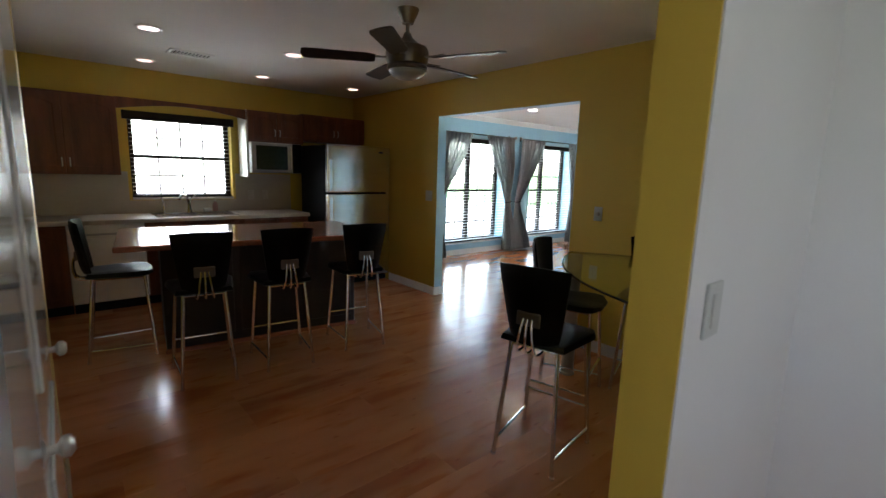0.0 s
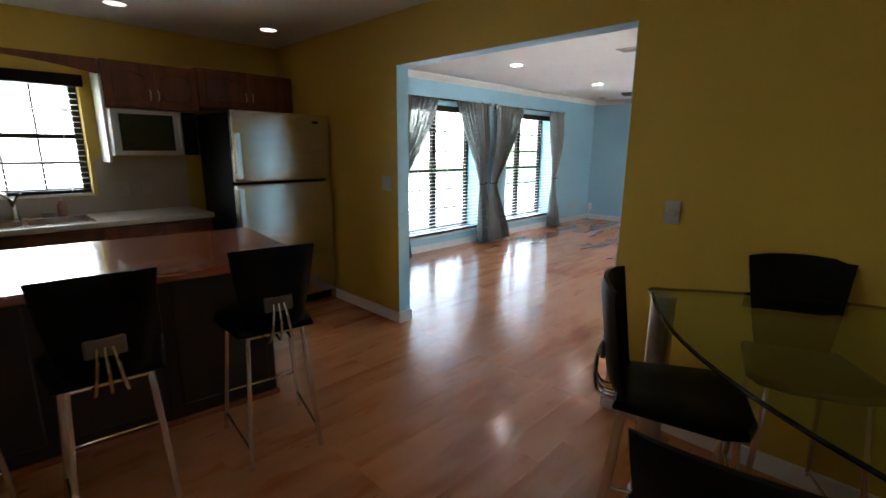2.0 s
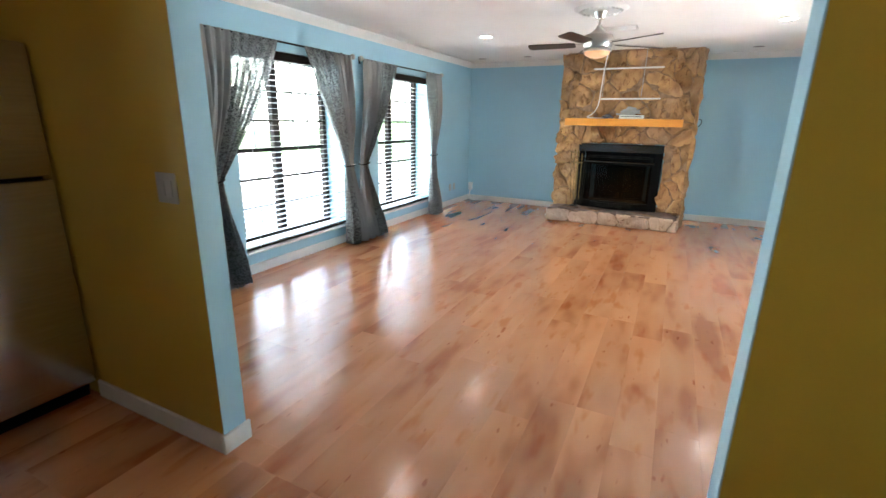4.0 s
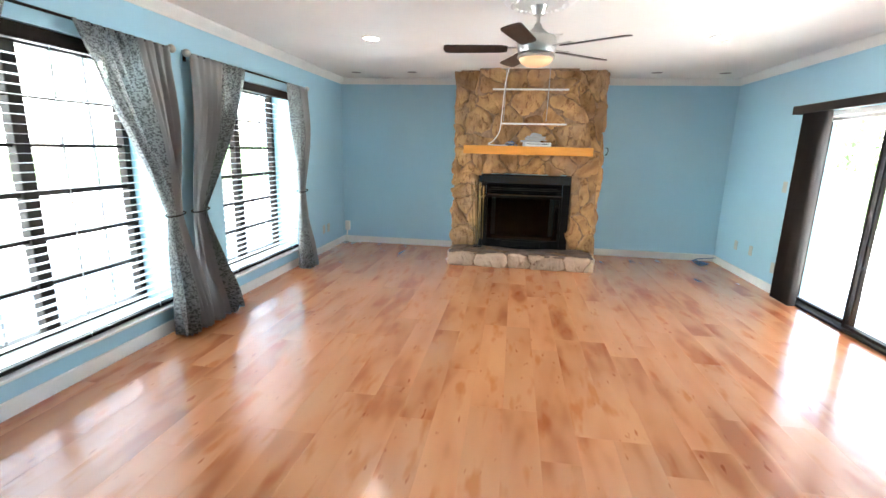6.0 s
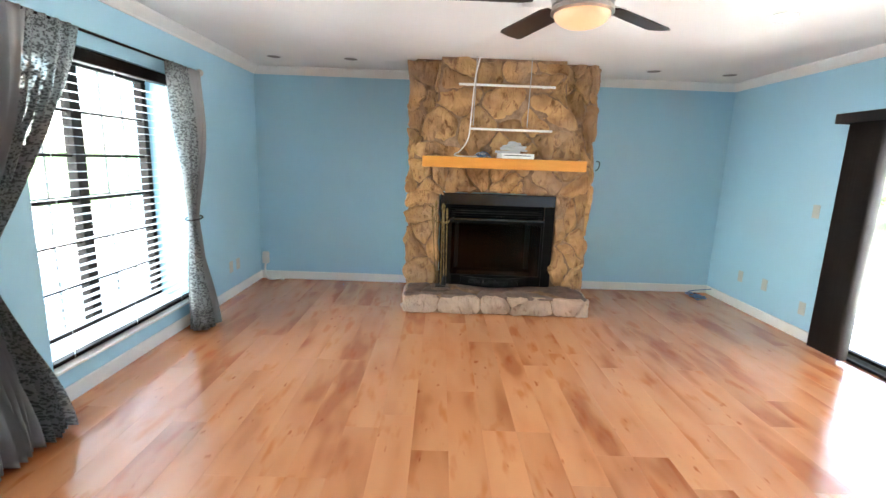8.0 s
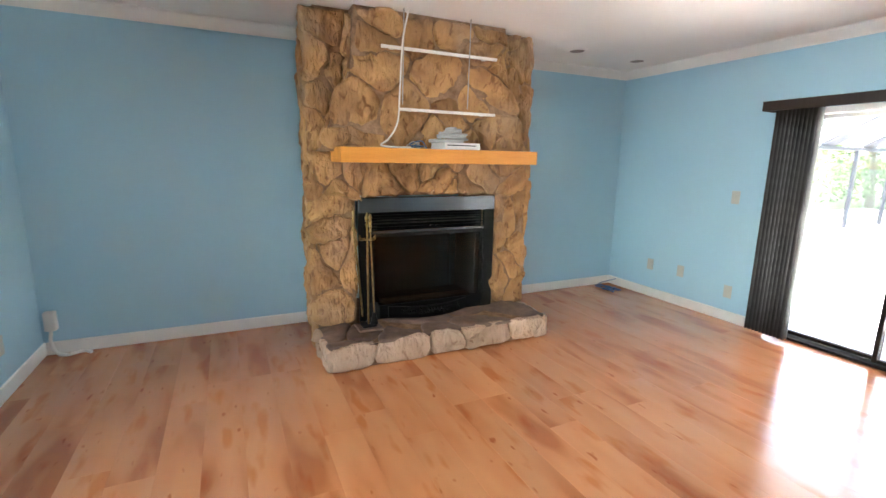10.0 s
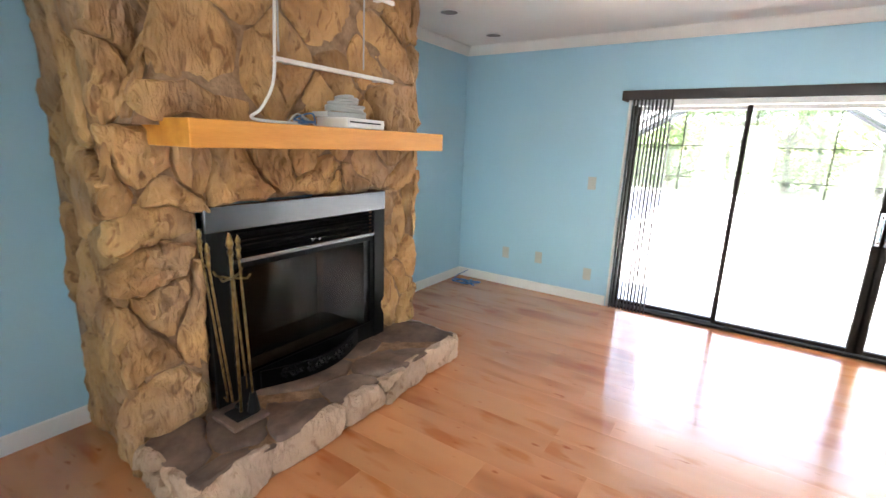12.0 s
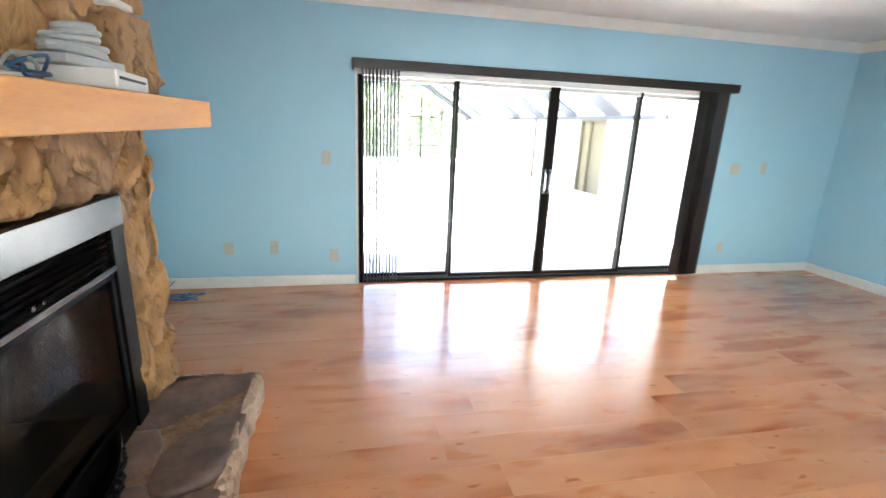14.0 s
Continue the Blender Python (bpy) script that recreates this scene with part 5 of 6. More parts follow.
    for k in legs:
        bm = tube(bmesh.new(), (*legs[k], 0.006), (*tops[k], 0.625), 0.0115, 0.0115, 10)
        tube(bm, (*legs[k], 0.0), (*legs[k], 0.012), 0.013)
        part("leg", bm, CHROME, s, smooth=True)

    def along(k, z):
        t = z / 0.625
        return (legs[k][0] + (tops[k][0] - legs[k][0]) * t, legs[k][1] + (tops[k][1] - legs[k][1]) * t, z)
    for a, b, z in (((-1, 1), (1, 1), 0.22), ((-1, -1), (-1, 1), 0.09), ((1, -1), (1, 1), 0.09)):
        part("stretcher", tube(bmesh.new(), along(a, z), along(b, z), 0.007, seg=8), CHROME, s)
    bm = bmesh.new()
    ks = [(-1, -1), (1, -1), (1, 1), (-1, 1)]
    for a, b in zip(ks, ks[1:] + ks[:1]):
        tube(bm, along(a, 0.62), along(b, 0.62), 0.009, seg=8)
    part("seat_frame", bm, CHROME, s)
    return s


def facing(x, y, deg):
    """Pose of a stool at x, y that faces deg degrees from the x axis."""
    return pose(x, y, 0, 0, 0, deg - 90)


stool = bar_stool()
stool.matrix_basis = facing(-0.07, 2.69, 83)
for x, y, a in ((0.47, 2.65, 84), (1.12, 2.66, 80), (-0.47, 3.48, -6), (1.12, 0.665, 13), (1.79, 0.98, -70), (2.34, 0.69, 203), (1.67, 0.09, 62)):
    copy_thing(stool, facing(x, y, a))

# glass table
A, Bp, C = Vector((1.05, 0.15)), Vector((2.08, 1.235)), Vector((2.48, -0.20))


def pick_outline(pts, bow, r, n=14):
    """Rounded triangle with bowed sides."""
    out = []
    cen = sum(pts, Vector((0, 0))) / 3
    for i in range(3):
        p, q = pts[i], pts[(i + 1) % 3]
        nrm = Vector(((q - p).y, -(q - p).x)).normalized()
        if nrm.dot((p + q) / 2 - cen) < 0:
            nrm = -nrm
        d = (q - p).normalized()
        for k in range(n + 1):
            t = k / n
            w = p + d * r + (q - p - 2 * d * r) * t
            out.append(w + nrm * bow * (1 - (2 * t - 1) ** 2))
        a, b = q - d * r, q + (pts[(i + 2) % 3] - q).normalized() * r
        for k in range(1, 6):
            t = k / 6
            out.append(a * (1 - t) ** 2 + q * 2 * t * (1 - t) + b * t * t)
    return [(v.x, v.y) for v in out]


tb = thing("glass_table", (1.9, 0.36, 0), "tall glass dining table on three chrome column legs", "table")
top = part("tabletop", prism(bmesh.new(), pick_outline([A, Bp, C], 0.15, 0.10), 0.912, 0.924, 'z', 0.003), TABLE_GLASS, tb, "green-tinted clear glass top")
top.visible_shadow = False
rim = [(x, y, 0.918) for x, y in pick_outline([A, Bp, C], 0.15, 0.10)]
part("polished_edge", pipe(bmesh.new(), rim + rim[:1], 0.0062, 6), GLASS_EDGE, top, "dark green polished glass edge", True)
cen = (A + Bp + C) / 3
for p in (A, Bp, C):
    q = p + (cen - p).normalized() * 0.105
    bm = turned(bmesh.new(), [(0.055, 0.0), (0.055, 0.015), (0.046, 0.02), (0.046, 0.895), (0.05, 0.897), (0.05, 0.911)], (q.x, q.y, 0.0), 28)
    part("leg", bm, NICKEL, tb, "round brushed metal column", True)


# fans
def ceiling_fan(at, nblades, turn, drop, metal, lit, label, rad=0.62):
    x, y = at
    f = thing("ceiling_fan", (x, y, H - drop), label, "ceiling fan")
    part("canopy", turned(bmesh.new(), [(0.035, -0.085), (0.045, -0.06), (0.065, -0.02), (0.07, 0.0)], (x, y, H), 24), metal, f, smooth=True)
    part("downrod", tube(bmesh.new(), (x, y, H - drop + 0.14), (x, y, H - 0.07), 0.012), metal, f)
    z = H - drop
    part("motor_housing", turned(bmesh.new(), [(0.08, -0.04), (0.125, -0.03), (0.135, 0.01), (0.135, 0.05), (0.125, 0.075), (0.07, 0.10), (0.03, 0.135), (0.022, 0.16)], (x, y, z), 32), metal, f, smooth=True)
    part("light_fitting", turned(bmesh.new(), [(0.105, -0.065), (0.13, -0.06), (0.125, -0.04), (0.08, -0.035)], (x, y, z), 28), metal, f, smooth=True)
    g = [(0.115 * math.cos(t), -0.065 - 0.055 * math.sin(t)) for t in [k * math.pi / 2 / 7 for k in range(8)]][::-1]
    part("light_bowl", turned(bmesh.new(), g, (x, y, z), 28), LAMP_GLASS if lit else LAMP_OFF, f, "lit frosted glass bowl" if lit else "unlit frosted glass bowl", True)
    for k in range(nblades):
        m = Matrix.Translation((x, y, z)) @ pose(0, 0, 0, 0, 0, turn + 360 * k / nblades)
        bm = bmesh.new()
        prism(bm, [(0.0, -0.045), (0.05, -0.058), (rad - 0.25, -0.065), (rad - 0.22, -0.055), (rad - 0.21, 0.0), (rad - 0.22, 0.055), (rad - 0.25, 0.065), (0.05, 0.058), (0.0, 0.045)], -0.004, 0.004, 'z', 0.002)
        bmesh.ops.transform(bm, verts=bm.verts, matrix=m @ pose(0.20, 0, 0.0, 11, 0, 0))
        b = part("blade", bm, BLADE, f, "dark walnut fan blade")
        bm = bmesh.new()
        prism(bm, [(0.11, -0.02), (0.20, -0.015), (0.27, -0.035), (0.27, 0.035), (0.20, 0.015), (0.11, 0.02)], 0.006, 0.011, 'z')
        bmesh.ops.transform(bm, verts=bm.verts, matrix=m)
        part("blade_bracket", bm, metal, b)
    return f


ceiling_fan((6.19, 2.54), 5, 20, 0.30, NICKEL, True, "brushed nickel ceiling fan with lit bowl and dark blades", 0.66)
ceiling_fan((0.98, 1.77), 5, 6, 0.30, PEWTER, False, "dull pewter ceiling fan with dark blades and an unlit bowl", 0.66)
bm = turned(bmesh.new(), [(0.0, -0.03), (0.08, -0.03), (0.10, -0.022), (0.13, -0.028), (0.16, -0.018), (0.20, -0.026), (0.225, -0.012), (0.24, 0.0)], (6.19, 2.54, H), 40)
for k in range(24):
    a = k * math.tau / 24
    bmesh.ops.create_uvsphere(bm, u_segments=8, v_segments=5, radius=0.02, matrix=Matrix.Translation((6.19 + 0.18 * math.cos(a), 2.54 + 0.18 * math.sin(a), H - 0.018)))
solid("ceiling_medallion", bm, TRIM, "white ornate ceiling medallion round the fan mount", "ceiling medallion", smooth=True)


def downlight(x, y, lit, label):
    d = thing("downlight", (x, y, H), label, "downlight", "recessed downlights")
    part("trim_ring", turned(bmesh.new(), [(0.068, -0.002), (0.07, -0.007), (0.088, -0.004), (0.09, 0.0)], (x, y, H), 28), TRIM, d, smooth=True)
    part("lens", turned(bmesh.new(), [(0.0, -0.004), (0.066, -0.004), (0.067, -0.001)], (x, y, H), 24), lit, d)


for x, y in ((5.0, 4.01), (7.16, 4.03), (7.26, 0.96)):
    downlight(x, y, LAMP_ON, "lit white recessed ceiling downlight")
for x, y in ((9.03, 4.83), (9.01, 4.05), (9.04, 0.97), (9.08, 0.165)):
    downlight(x, y, PAD, "unlit recessed ceiling downlight with a dark eye")
# kitchen downlights: the lenses give off a weak pink glow
for x, y in ((0.0, 4.80), (1.104, 4.71), (2.19, 4.615), (-0.15, 3.495), (0.946, 3.46)):
    downlight(x, y, LAMP_DULL, "dimly glowing pink recessed downlight in the kitchen ceiling")


def vent(x, y, w, d, label):
    v = thing("ceiling_vent", (x, y, H), label, "ceiling vent")
    bm = bmesh.new()
    for q in ((x - w / 2, x + w / 2, y - d / 2, y - d / 2 + 0.025), (x - w / 2, x + w / 2, y + d / 2 - 0.025, y + d / 2), (x - w / 2, x - w / 2 + 0.025, y - d / 2, y + d / 2), (x + w / 2 - 0.025, x + w / 2, y - d / 2, y + d / 2)):
        box(bm, *q, H - 0.012, H - 0.001)
    part("frame", bm, TRIM, v)
    part("backing", boxed(x - w / 2 + 0.02, x + w / 2 - 0.02, y - d / 2 + 0.02, y + d / 2 - 0.02, H - 0.003, H - 0.001), BLACK, v)
    n = int((w - 0.05) / 0.03)
    for k in range(n):
        xx = x - w / 2 + 0.035 + k * 0.03
        part("slat", boxed(-0.006, 0.006, y - d / 2 + 0.02, y + d / 2 - 0.02, -0.001, 0.001, m=pose(xx, 0, H - 0.010, 0, 55, 0)), TRIM, v)


vent(5.03, 2.56, 0.20, 0.38, "white slatted ceiling vent")
vent(7.16, 2.48, 0.20, 0.36, "white slatted ceiling vent")
vent(0.26, 4.13, 0.36, 0.20, "white slatted vent in the kitchen ceiling")


# switches, outlets
def plate(name, at, normal, w, h, kind_, label, cat, cover=None):
    """A wall plate at a spot of a wall, with what it carries."""
    x, y, z = at
    p = thing(name, at, label, cat, "wall plates")
    rot = {'-x': -90, '+x': 90, '-y': 0, '+y': 180}[normal]
    m = Matrix.Translation(at) @ pose(0, 0, 0, 0, 0, rot)
    part("cover", boxed(-w / 2, w / 2, -0.007, 0, -h / 2, h / 2, 0.003, 2, m=m), cover or IVORY, p)
    n = max(1, round(w / 0.07))
    for k in range(n):
        c = (k - (n - 1) / 2) * 0.046
        if kind_ == "switch":
            part("toggle", boxed(c - 0.016, c + 0.016, -0.011, -0.006, -0.033, 0.033, 0.002, m=m), IVORY, p)
        elif kind_ == "dimmer":
            bm = turned(bmesh.new(), [(0.018, 0), (0.018, 0.012), (0.014, 0.016)], (0, 0, 0), 18, m @ pose(c, -0.006, 0, 90))
            part("dial", bm, LAMINATE, p, "round cream dimmer dial")
        else:
            for s in (-0.02, 0.02):
                part("socket", boxed(c - 0.015, c + 0.015, -0.009, -0.006, s - 0.013, s + 0.013, 0.003, m=m), cover or IVORY, p)


plate("light_switch", (XP0, 1.31, 1.17), '-x', 0.072, 0.115, "dimmer", "white dimmer switch on the yellow wall", "switch")
plate("light_switch", (XP0, 3.54, 1.185), '-x', 0.12, 0.12, "switch", "double light switch on the yellow wall", "switch")
for x, z, w, k in ((8.155, 1.16, 0.075, "switch"), (8.62, 0.362, 0.075, "outlet"), (8.995, 0.358, 0.075, "outlet"), (8.11, 0.28, 0.075, "outlet"), (3.97, 1.155, 0.12, "switch"), (3.615, 1.163, 0.075, "switch"), (3.96, 0.295, 0.075, "outlet")):
    plate("light_switch" if k == "switch" else "power_outlet", (x, YS, z), '+y', w, 0.118, k, "white %s on the blue wall" % ("light switch" if k == "switch" else "power outlet"), "switch" if k == "switch" else "outlet")
for x in (8.78, 8.94):
    plate("power_outlet", (x, YL, 0.32), '-y', 0.075, 0.118, "outlet", "white power outlet on the blue wall", "outlet")
plate("light_switch", (0.115, -0.41, 1.238), '-y', 0.07, 0.105, "switch", "white light switch on the hall wall", "switch")
for x in (1.12, 1.30):
    plate("power_outlet", (x, YK - 0.012, 1.105), '-y', 0.075, 0.118, "outlet", "beige power outlet on the splashback", "outlet", LAMINATE)
solid("wall_shelf", boxed(0.505, 0.575, -0.309, -0.068, 1.578, 1.584, 0.001), BRONZE, "narrow thin dark shelf on the yellow wall", "shelf")
# plug-in with cord, corner cable
nl = thing("plug_in_night_light", (9.56, 5.19, 0.20), "cream plug-in night light with its cord on the floor", "night light")
part("housing", boxed(XE - 0.06, XE, 5.15, 5.225, 0.19, 0.335, 0.015, 3), TRIM, nl, smooth=True)
part("cord", pipe(bmesh.new(), spline([(9.55, 5.19, 0.20), (9.545, 5.20, 0.11), (9.52, 5.17, 0.03), (9.50, 5.10, 0.010), (9.54, 5.02, 0.010), (9.50, 4.96, 0.010)], 6), 0.012), TRIM, nl, smooth=True)
rn = random.Random(5)
pts = [(9.30 + rn.uniform(-0.16, 0.16), 0.02 + rn.uniform(-0.09, 0.10), 0.012 + rn.uniform(0, 0.035)) for _ in range(14)]
pts[0] = (9.45, YS + 0.02, 0.08)
solid("network_cable", pipe(bmesh.new(), spline(pts, 5), 0.006, 6), CABLE_BLUE, "tangled blue network cable lying on the floor", "cable", smooth=True)
pts = [(9.36 + rn.uniform(-0.1, 0.1), 0.0 + rn.uniform(-0.06, 0.08), 0.012 + rn.uniform(0, 0.03)) for _ in range(8)]
solid("grey_floor_cable", pipe(bmesh.new(), spline(pts, 5), 0.005, 6), BLACK, "tangled dark cable lying on the floor", "cable", smooth=True)

# hall closet doors
cd = thing("closet_doors", (-0.85, 0.16, 0), "glossy white closet doors with metal knobs", "closet door")
for a, b in ((-0.55, 0.16), (0.165, 0.87)):
    d = part("door_leaf", boxed(-0.865, -0.84, a, b, 0.012, 2.03, 0.004), GLOSS_WHITE, cd)
    for z0, z1 in ((0.18, 0.92), (1.08, 1.9)):
        part("raised_panel", boxed(-0.842, -0.834, a + 0.11, b - 0.11, z0, z1, 0.006), GLOSS_WHITE, d)
    ky = 0.09 if a < 0 else 0.54
    m = pose(-0.84, ky, 1.07, 0, 90, 0)
    part("knob", turned(bmesh.new(), [(0.02, 0), (0.02, 0.004), (0.007, 0.008), (0.007, 0.02), (0.016, 0.026), (0.016, 0.034), (0.008, 0.04)], (0, 0, 0), 16, m), NICKEL, d, "round metal knob", True)

# ---- outside ----
bm = bmesh.new()
bmesh.ops.create_grid(bm, x_segments=2, y_segments=2, size=1500, matrix=Matrix.Translation((5, 0, -0.16)))
structure("ground", bm, GRASS, "green lawn reaching to the horizon", "ground")
structure("pavement_deck", boxed(2.0, 14.0, -17.0, YS - 0.2, -0.12, -0.02), CONCRETE, "pale concrete pool deck", "pavement")
# unseen sunlit slab, added to whiten what the north windows show
structure("pavement_bounce_slab", boxed(-6.0, 16.0, YOUT + 0.02, 51.9, -0.12, -0.05), CONCRETE, "pale concrete slab added to brighten the window view", "pavement")
# added wall that emits light, so the north windows look out on white
BACKDROP_GLOW = emitter("glowing_backdrop", (0.95, 1.0, 0.93), 0.7)
structure("backdrop", boxed(-45, 60, 52.0, 52.2, -0.16, 14.0), BACKDROP_GLOW, "glowing pale backdrop added beyond the slab", "backdrop")
# house wing on the far side of the lanai
XWING, YEND, XPOST = 2.6, -16.2, 11.4
wing = thing("house_wing", (2.6, -6.5, 0), "white stucco house wing facing the lanai", "house")
OPENINGS = ((-6.22, -5.08, 0.1, 1.74), (-14.9, -14.2, 0.5, 1.74))
bm = bmesh.new()
ya = -17.0
for y0, y1, z0, z1 in OPENINGS[::-1]:
    box(bm, XWING - 4, XWING, ya, y0, -0.1, 2.6)
    box(bm, XWING - 4, XWING, y0, y1, -0.1, z0)
    box(bm, XWING - 4, XWING, y0, y1, z1, 2.6)
    ya = y1
box(bm, XWING - 4, XWING, ya, -2.75, -0.1, 2.6)
box(bm, XWING - 0.12, XWING, -2.75, YS - 0.36, -0.1, 2.6)
part("wall", bm, STUCCO, wing)
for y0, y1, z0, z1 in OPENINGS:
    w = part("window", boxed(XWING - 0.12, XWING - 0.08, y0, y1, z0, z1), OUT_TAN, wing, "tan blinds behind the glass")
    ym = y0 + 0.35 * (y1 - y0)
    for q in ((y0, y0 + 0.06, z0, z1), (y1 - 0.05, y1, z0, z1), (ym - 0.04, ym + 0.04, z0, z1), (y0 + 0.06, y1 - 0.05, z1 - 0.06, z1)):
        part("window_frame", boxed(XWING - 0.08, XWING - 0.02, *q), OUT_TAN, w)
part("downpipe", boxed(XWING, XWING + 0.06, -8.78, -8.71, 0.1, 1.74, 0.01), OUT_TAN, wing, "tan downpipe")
part("roof", boxed(XWING - 4.2, XWING - 0.02, -17.2, -2.8, 2.6, 2.75), ROOF_GREY, wing)
# lanai roof: pale pans with grey ribs, rising from the wing and from a row of posts
lan = thing("lanai_roof", (5.6, -2.6, 2.2), "white aluminium lanai roof with grey ribs and posts", "patio roof")
WEST = [(2.64, 1.80), (4.7, 3.12)]
EAST = [(XPOST, 1.92), (9.3, 3.12)]
for run, y1 in ((WEST, -3.2), (EAST, -6.0)):
    (xa, za), (xb, zb) = run
    part("roof_pan", prism(bmesh.new(), [(xa, za + 0.06), (xb, zb + 0.06), (xb, zb + 0.075), (xa, za + 0.075)], YEND, y1, 'y'), PAN, lan)
    y = -16.1
    while y + 0.6 < y1:
        part("rib", prism(bmesh.new(), [(xa, za), (xb, zb), (xb, zb + 0.055), (xa, za + 0.055)], y, y + 0.6, 'y'), ROOF_GREY, lan)
        y += 1.83
    part("beam", boxed(xb - 0.05, xb + 0.05, YEND, y1, zb - 0.04, zb + 0.056), PLASTIC_WHITE, lan)
part("eave_beam", boxed(XWING, XWING + 0.06, YEND, -3.2, 1.72, 1.80), ROOF_GREY, lan)
part("eave_beam", boxed(XPOST - 0.05, XPOST + 0.05, YEND, -6.0, 1.84, 1.92), ROOF_GREY, lan)
# near pan and its supports are added to keep direct sun off the indoor floor
part("roof_pan", boxed(2.62, 9.9, -2.0, YS - 0.22, 2.42, 2.45), PAN, lan)
for k in range(8):
    x = 5.6 + 0.58 * k
    part("rib", boxed(x, x + 0.08, -2.0, YS - 0.22, 2.30, 2.42), ROOF_GREY, lan)
part("beam", boxed(5.4, 9.9, -2.08, -2.0, 2.26, 2.46), PLASTIC_WHITE, lan)
part("post", boxed(9.8, 9.88, -2.08, -2.0, -0.02, 2.26), PLASTIC_WHITE, lan)
for y in (-6.1, -8.0, -9.8, -11.55, -13.25, -15.0):
    part("post", boxed(XPOST - 0.04, XPOST + 0.04, y - 0.04, y + 0.04, -0.02, 1.84), ROOF_GREY, lan)
# screen cage closing the far end
cage = thing("pool_cage", (7, YEND, 0), "dark bronze pool screen cage frame", "screen cage")
for x in (2.66, 4.7, 7.0, 9.3, XPOST - 0.06):
    part("post", boxed(x, x + 0.05, YEND - 0.06, YEND - 0.01, -0.02, 1.85 if x < 3 or x > 11 else 3.05), BRONZE, cage)
for z in (0.55, 1.75):
    part("rail", boxed(2.6, XPOST, YEND - 0.11, YEND - 0.061, z, z + 0.04), BRONZE, cage)
part("beam", boxed(4.6, 9.4, YEND - 0.13, YEND - 0.02, 3.05, 3.2), ROOF_GREY, cage)
for a, b in (((2.64, 1.80), (4.7, 3.1)), ((XPOST, 1.9), (9.3, 3.1))):
    part("brace", tube(bmesh.new(), (a[0], YEND - 0.08, a[1]), (b[0], YEND - 0.08, b[1]), 0.06, 0.06, 8), ROOF_GREY, cage)
part("cross_brace", tube(bmesh.new(), (9.3, YEND - 0.08, 0.6), (7.0, YEND - 0.08, 1.75), 0.02, 0.02, 6), BRONZE, cage)


# insect screen: a fine dark mesh that lets most of the view through
SCREEN = bpy.data.materials.new("insect_screen")
SCREEN.use_nodes = True
_nt = SCREEN.node_tree
_tp, _tl, _mx = _nt.nodes.new("ShaderNodeBsdfTransparent"), _nt.nodes.new("ShaderNodeBsdfTranslucent"), _nt.nodes.new("ShaderNodeMixShader")
_tl.inputs[0].default_value = (0.12, 0.125, 0.12, 1)
_mx.inputs[0].default_value = 0.3
_nt.links.new(_tp.outputs[0], _mx.inputs[1])
_nt.links.new(_tl.outputs[0], _mx.inputs[2])
_nt.links.new(_mx.outputs[0], _nt.nodes["Material Output"].inputs[0])
for a, b in ((2.72, 4.69), (4.76, 6.99), (7.06, 9.29), (9.36, XPOST - 0.07)):
    part("screen", boxed(a, b, YEND - 0.037, YEND - 0.034, 0.0, 1.74 if a < 3 or b > 10 else 3.04), SCREEN, cage, "fine grey insect screen")
for y0, y1 in ((-8.0, -6.1), (-9.8, -8.0), (-11.55, -9.8), (-13.25, -11.55), (-15.0, -13.25), (YEND, -15.0)):
    part("screen", boxed(XPOST - 0.0015, XPOST + 0.0015, y0 + 0.05, y1 - 0.05, 0.0, 1.83), SCREEN, cage, "fine grey insect screen")


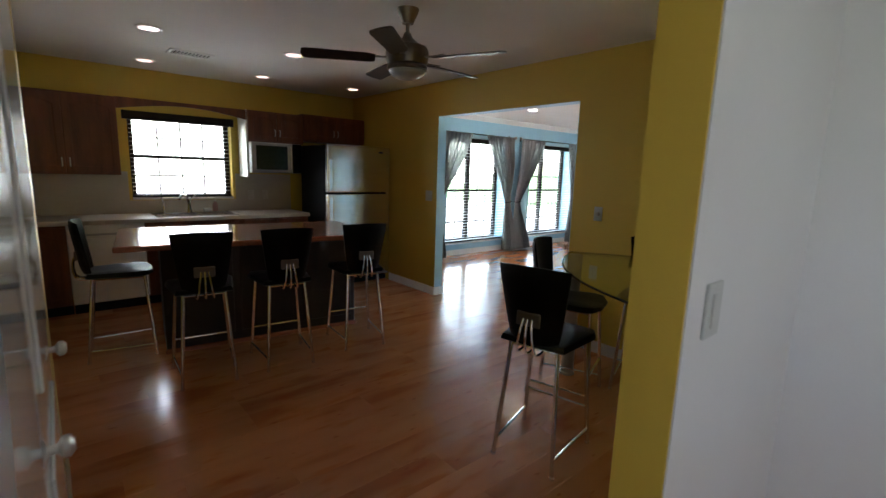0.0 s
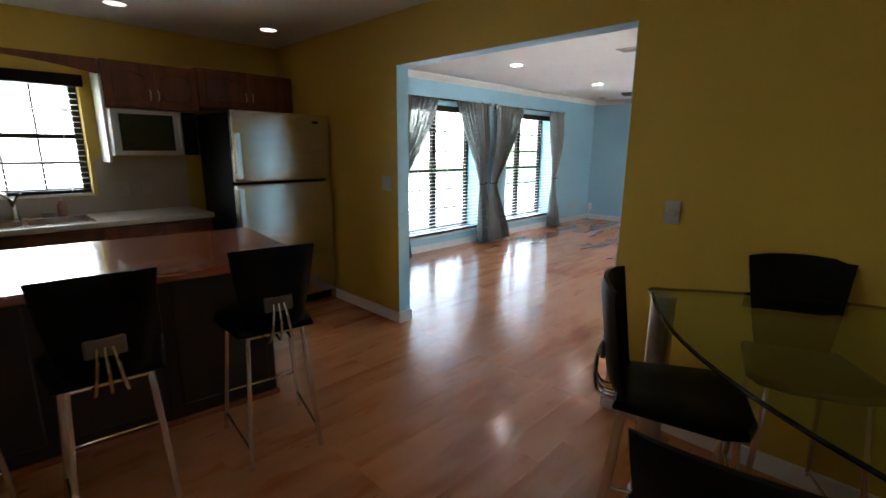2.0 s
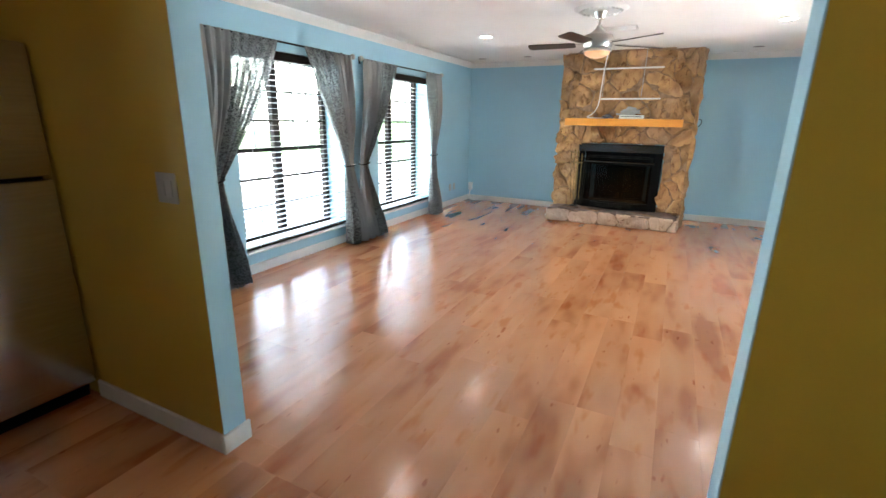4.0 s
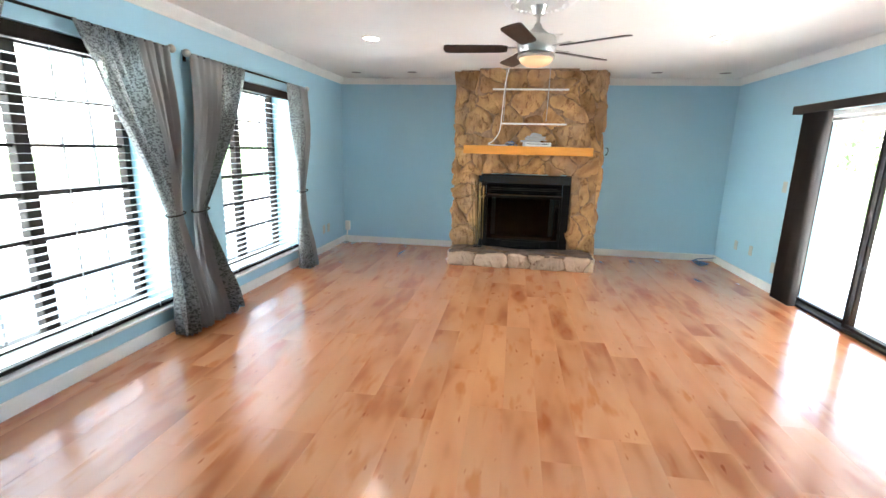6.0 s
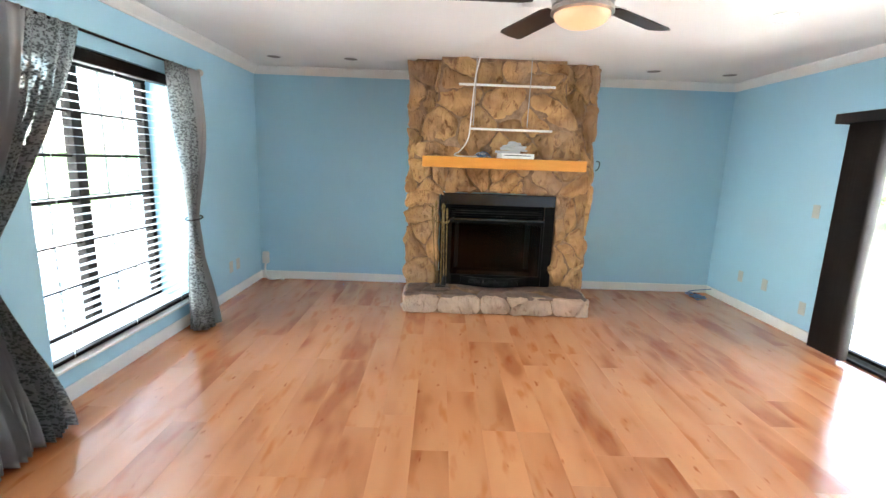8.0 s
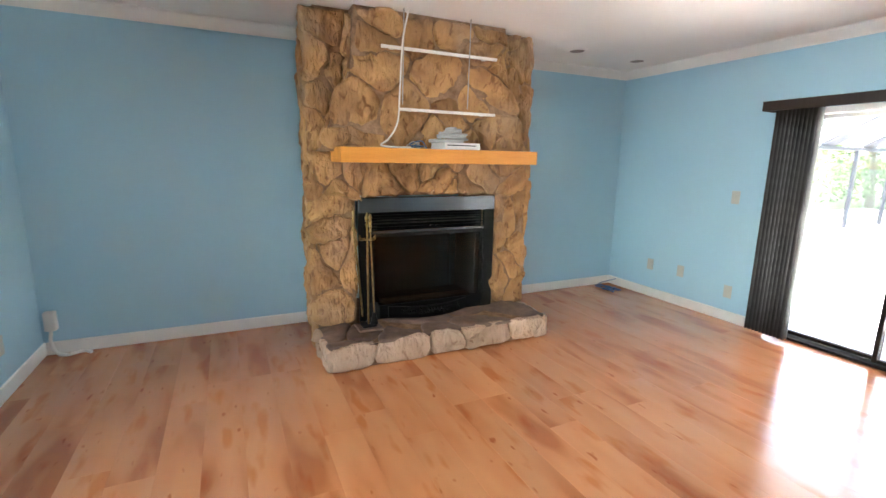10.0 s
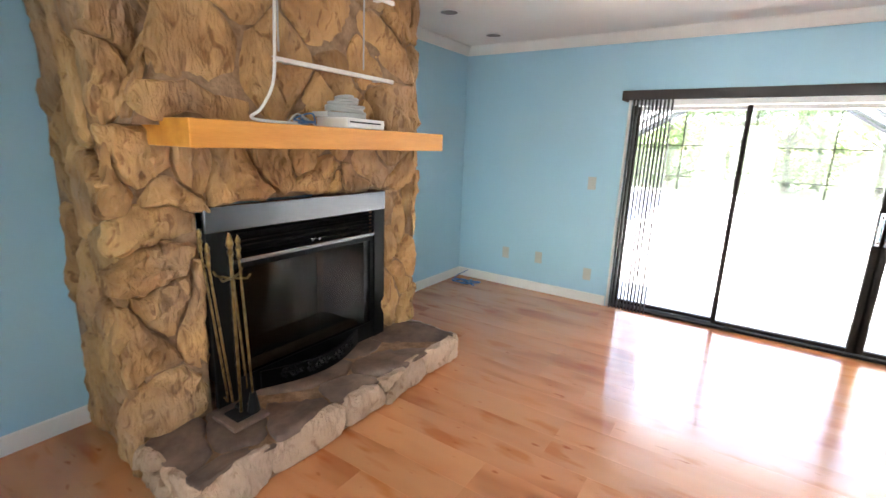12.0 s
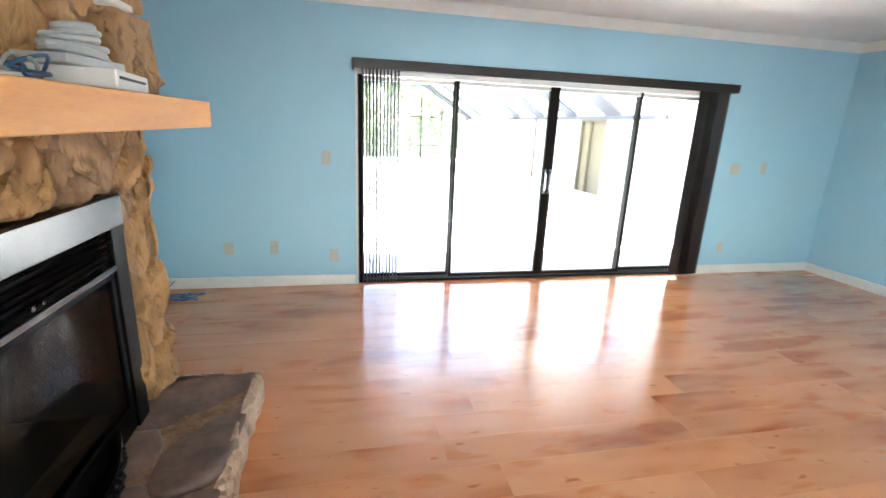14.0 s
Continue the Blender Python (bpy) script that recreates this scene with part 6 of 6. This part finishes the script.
def tree(x, y, h, r, seed):
    """Tapered trunk, limbs and a crown of leaf clumps."""
    rnd = random.Random(seed)
    t = thing("tree", (x, y, -0.16), "leafy green tree beyond the lawn", "tree", "garden trees")
    bm = tube(bmesh.new(), (x, y, -0.16), (x + 0.2, y, h * 0.5), 0.18, 0.09, 8)
    for k in range(6):
        a = rnd.uniform(0, 6.28)
        tube(bm, (x + 0.15, y, h * 0.38), (x + r * 0.6 * math.cos(a), y + r * 0.6 * math.sin(a), h * rnd.uniform(0.6, 0.85)), 0.06, 0.02, 6)
    part("trunk", bm, BARK, t)
    verts, faces = [], []
    for c in range(110):
        a, q = rnd.uniform(0, 6.28), rnd.uniform(0.1, 1) ** 0.5
        cz = h * rnd.uniform(0.06, 1.0)
        rr = r * q * (math.sin(math.pi * min(cz / h * 0.85 + 0.12, 1)) + 0.08)
        cc = Vector((x + rr * math.cos(a), y + rr * math.sin(a), cz))
        for k in range(26):
            p = cc + Vector((rnd.gauss(0, 0.26), rnd.gauss(0, 0.26), rnd.gauss(0, 0.2)))
            u = Vector((rnd.gauss(0, 1), rnd.gauss(0, 1), rnd.gauss(0, 1))).normalized()
            v = u.orthogonal().normalized()
            s = rnd.uniform(0.07, 0.13)
            i = len(verts)
            verts += [p - u * s, p + v * s * 0.5, p + u * s, p - v * s * 0.5]
            faces.append((i, i + 1, i + 2, i + 3))
    data = bpy.data.meshes.new("crown")
    data.from_pydata([tuple(v - ORIGIN[t]) for v in verts], [], faces)
    data.materials.append(LEAVES)
    ob = new("crown", data)
    ob.parent = t


for k, (x, y, h, r) in enumerate(((15.5, -24, 6, 3), (11, -26, 6, 3), (7.5, -25, 6.5, 2.8), (19, -18, 6.5, 3.2), (22, -12, 7, 3), (4, -27, 6, 3), (18, -27, 8, 3.4), (13.5, -30, 8, 3.5), (23, -22, 8, 3.2), (9, -23, 5, 2.8), (12.6, -22.5, 5.5, 2.8), (15, -20, 5, 2.6), (5.5, -23, 5, 2.8), (17.5, -15, 5, 2.4), (20, -14, 5.5, 2.5), (2, -24, 5, 2.8))):
    tree(x, y, h, r, k)

# ---- floor boards ----
bm = boxed(XW, XE, YS - 0.2, YK, -0.09, -0.008)
box(bm, -1.0, 0.96, -2.6, YS - 0.2, -0.09, -0.008)
box(bm, 0.96, XP1, -0.44, YS - 0.2, -0.09, -0.008)
floor = structure("floor", bm, UNDER, "honey maple laminate floor boards, glossy", "floor")
PW, PL = 0.192, 1.29


def board_mesh(l, w):
    bm = boxed(0, l, 0, w, -0.008, 0, 0.0)
    tops = [e for e in bm.edges if all(abs(v.co.z) < 1e-6 for v in e.verts)]
    bmesh.ops.bevel(bm, geom=tops, offset=0.0006, segments=1, affect='EDGES')
    return mesh_of("board", bm, PLANK)


shared = {}
rnd = random.Random(21)
regions = [(XP0 - 0.0, XE, YS - 0.02, YK), (XW, XP0, -0.36, YK), (-0.95, 0.86, -2.5, -0.36)]
for x0, x1, y0, y1 in regions:
    y, row = y0, 0
    while y < y1 - 1e-4:
        w = min(PW, y1 - y)
        x = x0 - rnd.choice((0.0, 0.33, 0.66, 0.9, 0.15, 0.5)) * PL
        while x < x1 - 1e-4:
            a, b = max(x, x0), min(x + PL, x1)
            if b - a > 0.01:
                key = (round(b - a, 3), round(w, 3))
                if key not in shared:
                    shared[key] = board_mesh(b - a, w)
                ob = new("board", shared[key])
                ob.location = Vector((a, y, 0)) - ORIGIN[floor]
                ob.parent = floor
            x += PL
        y += w
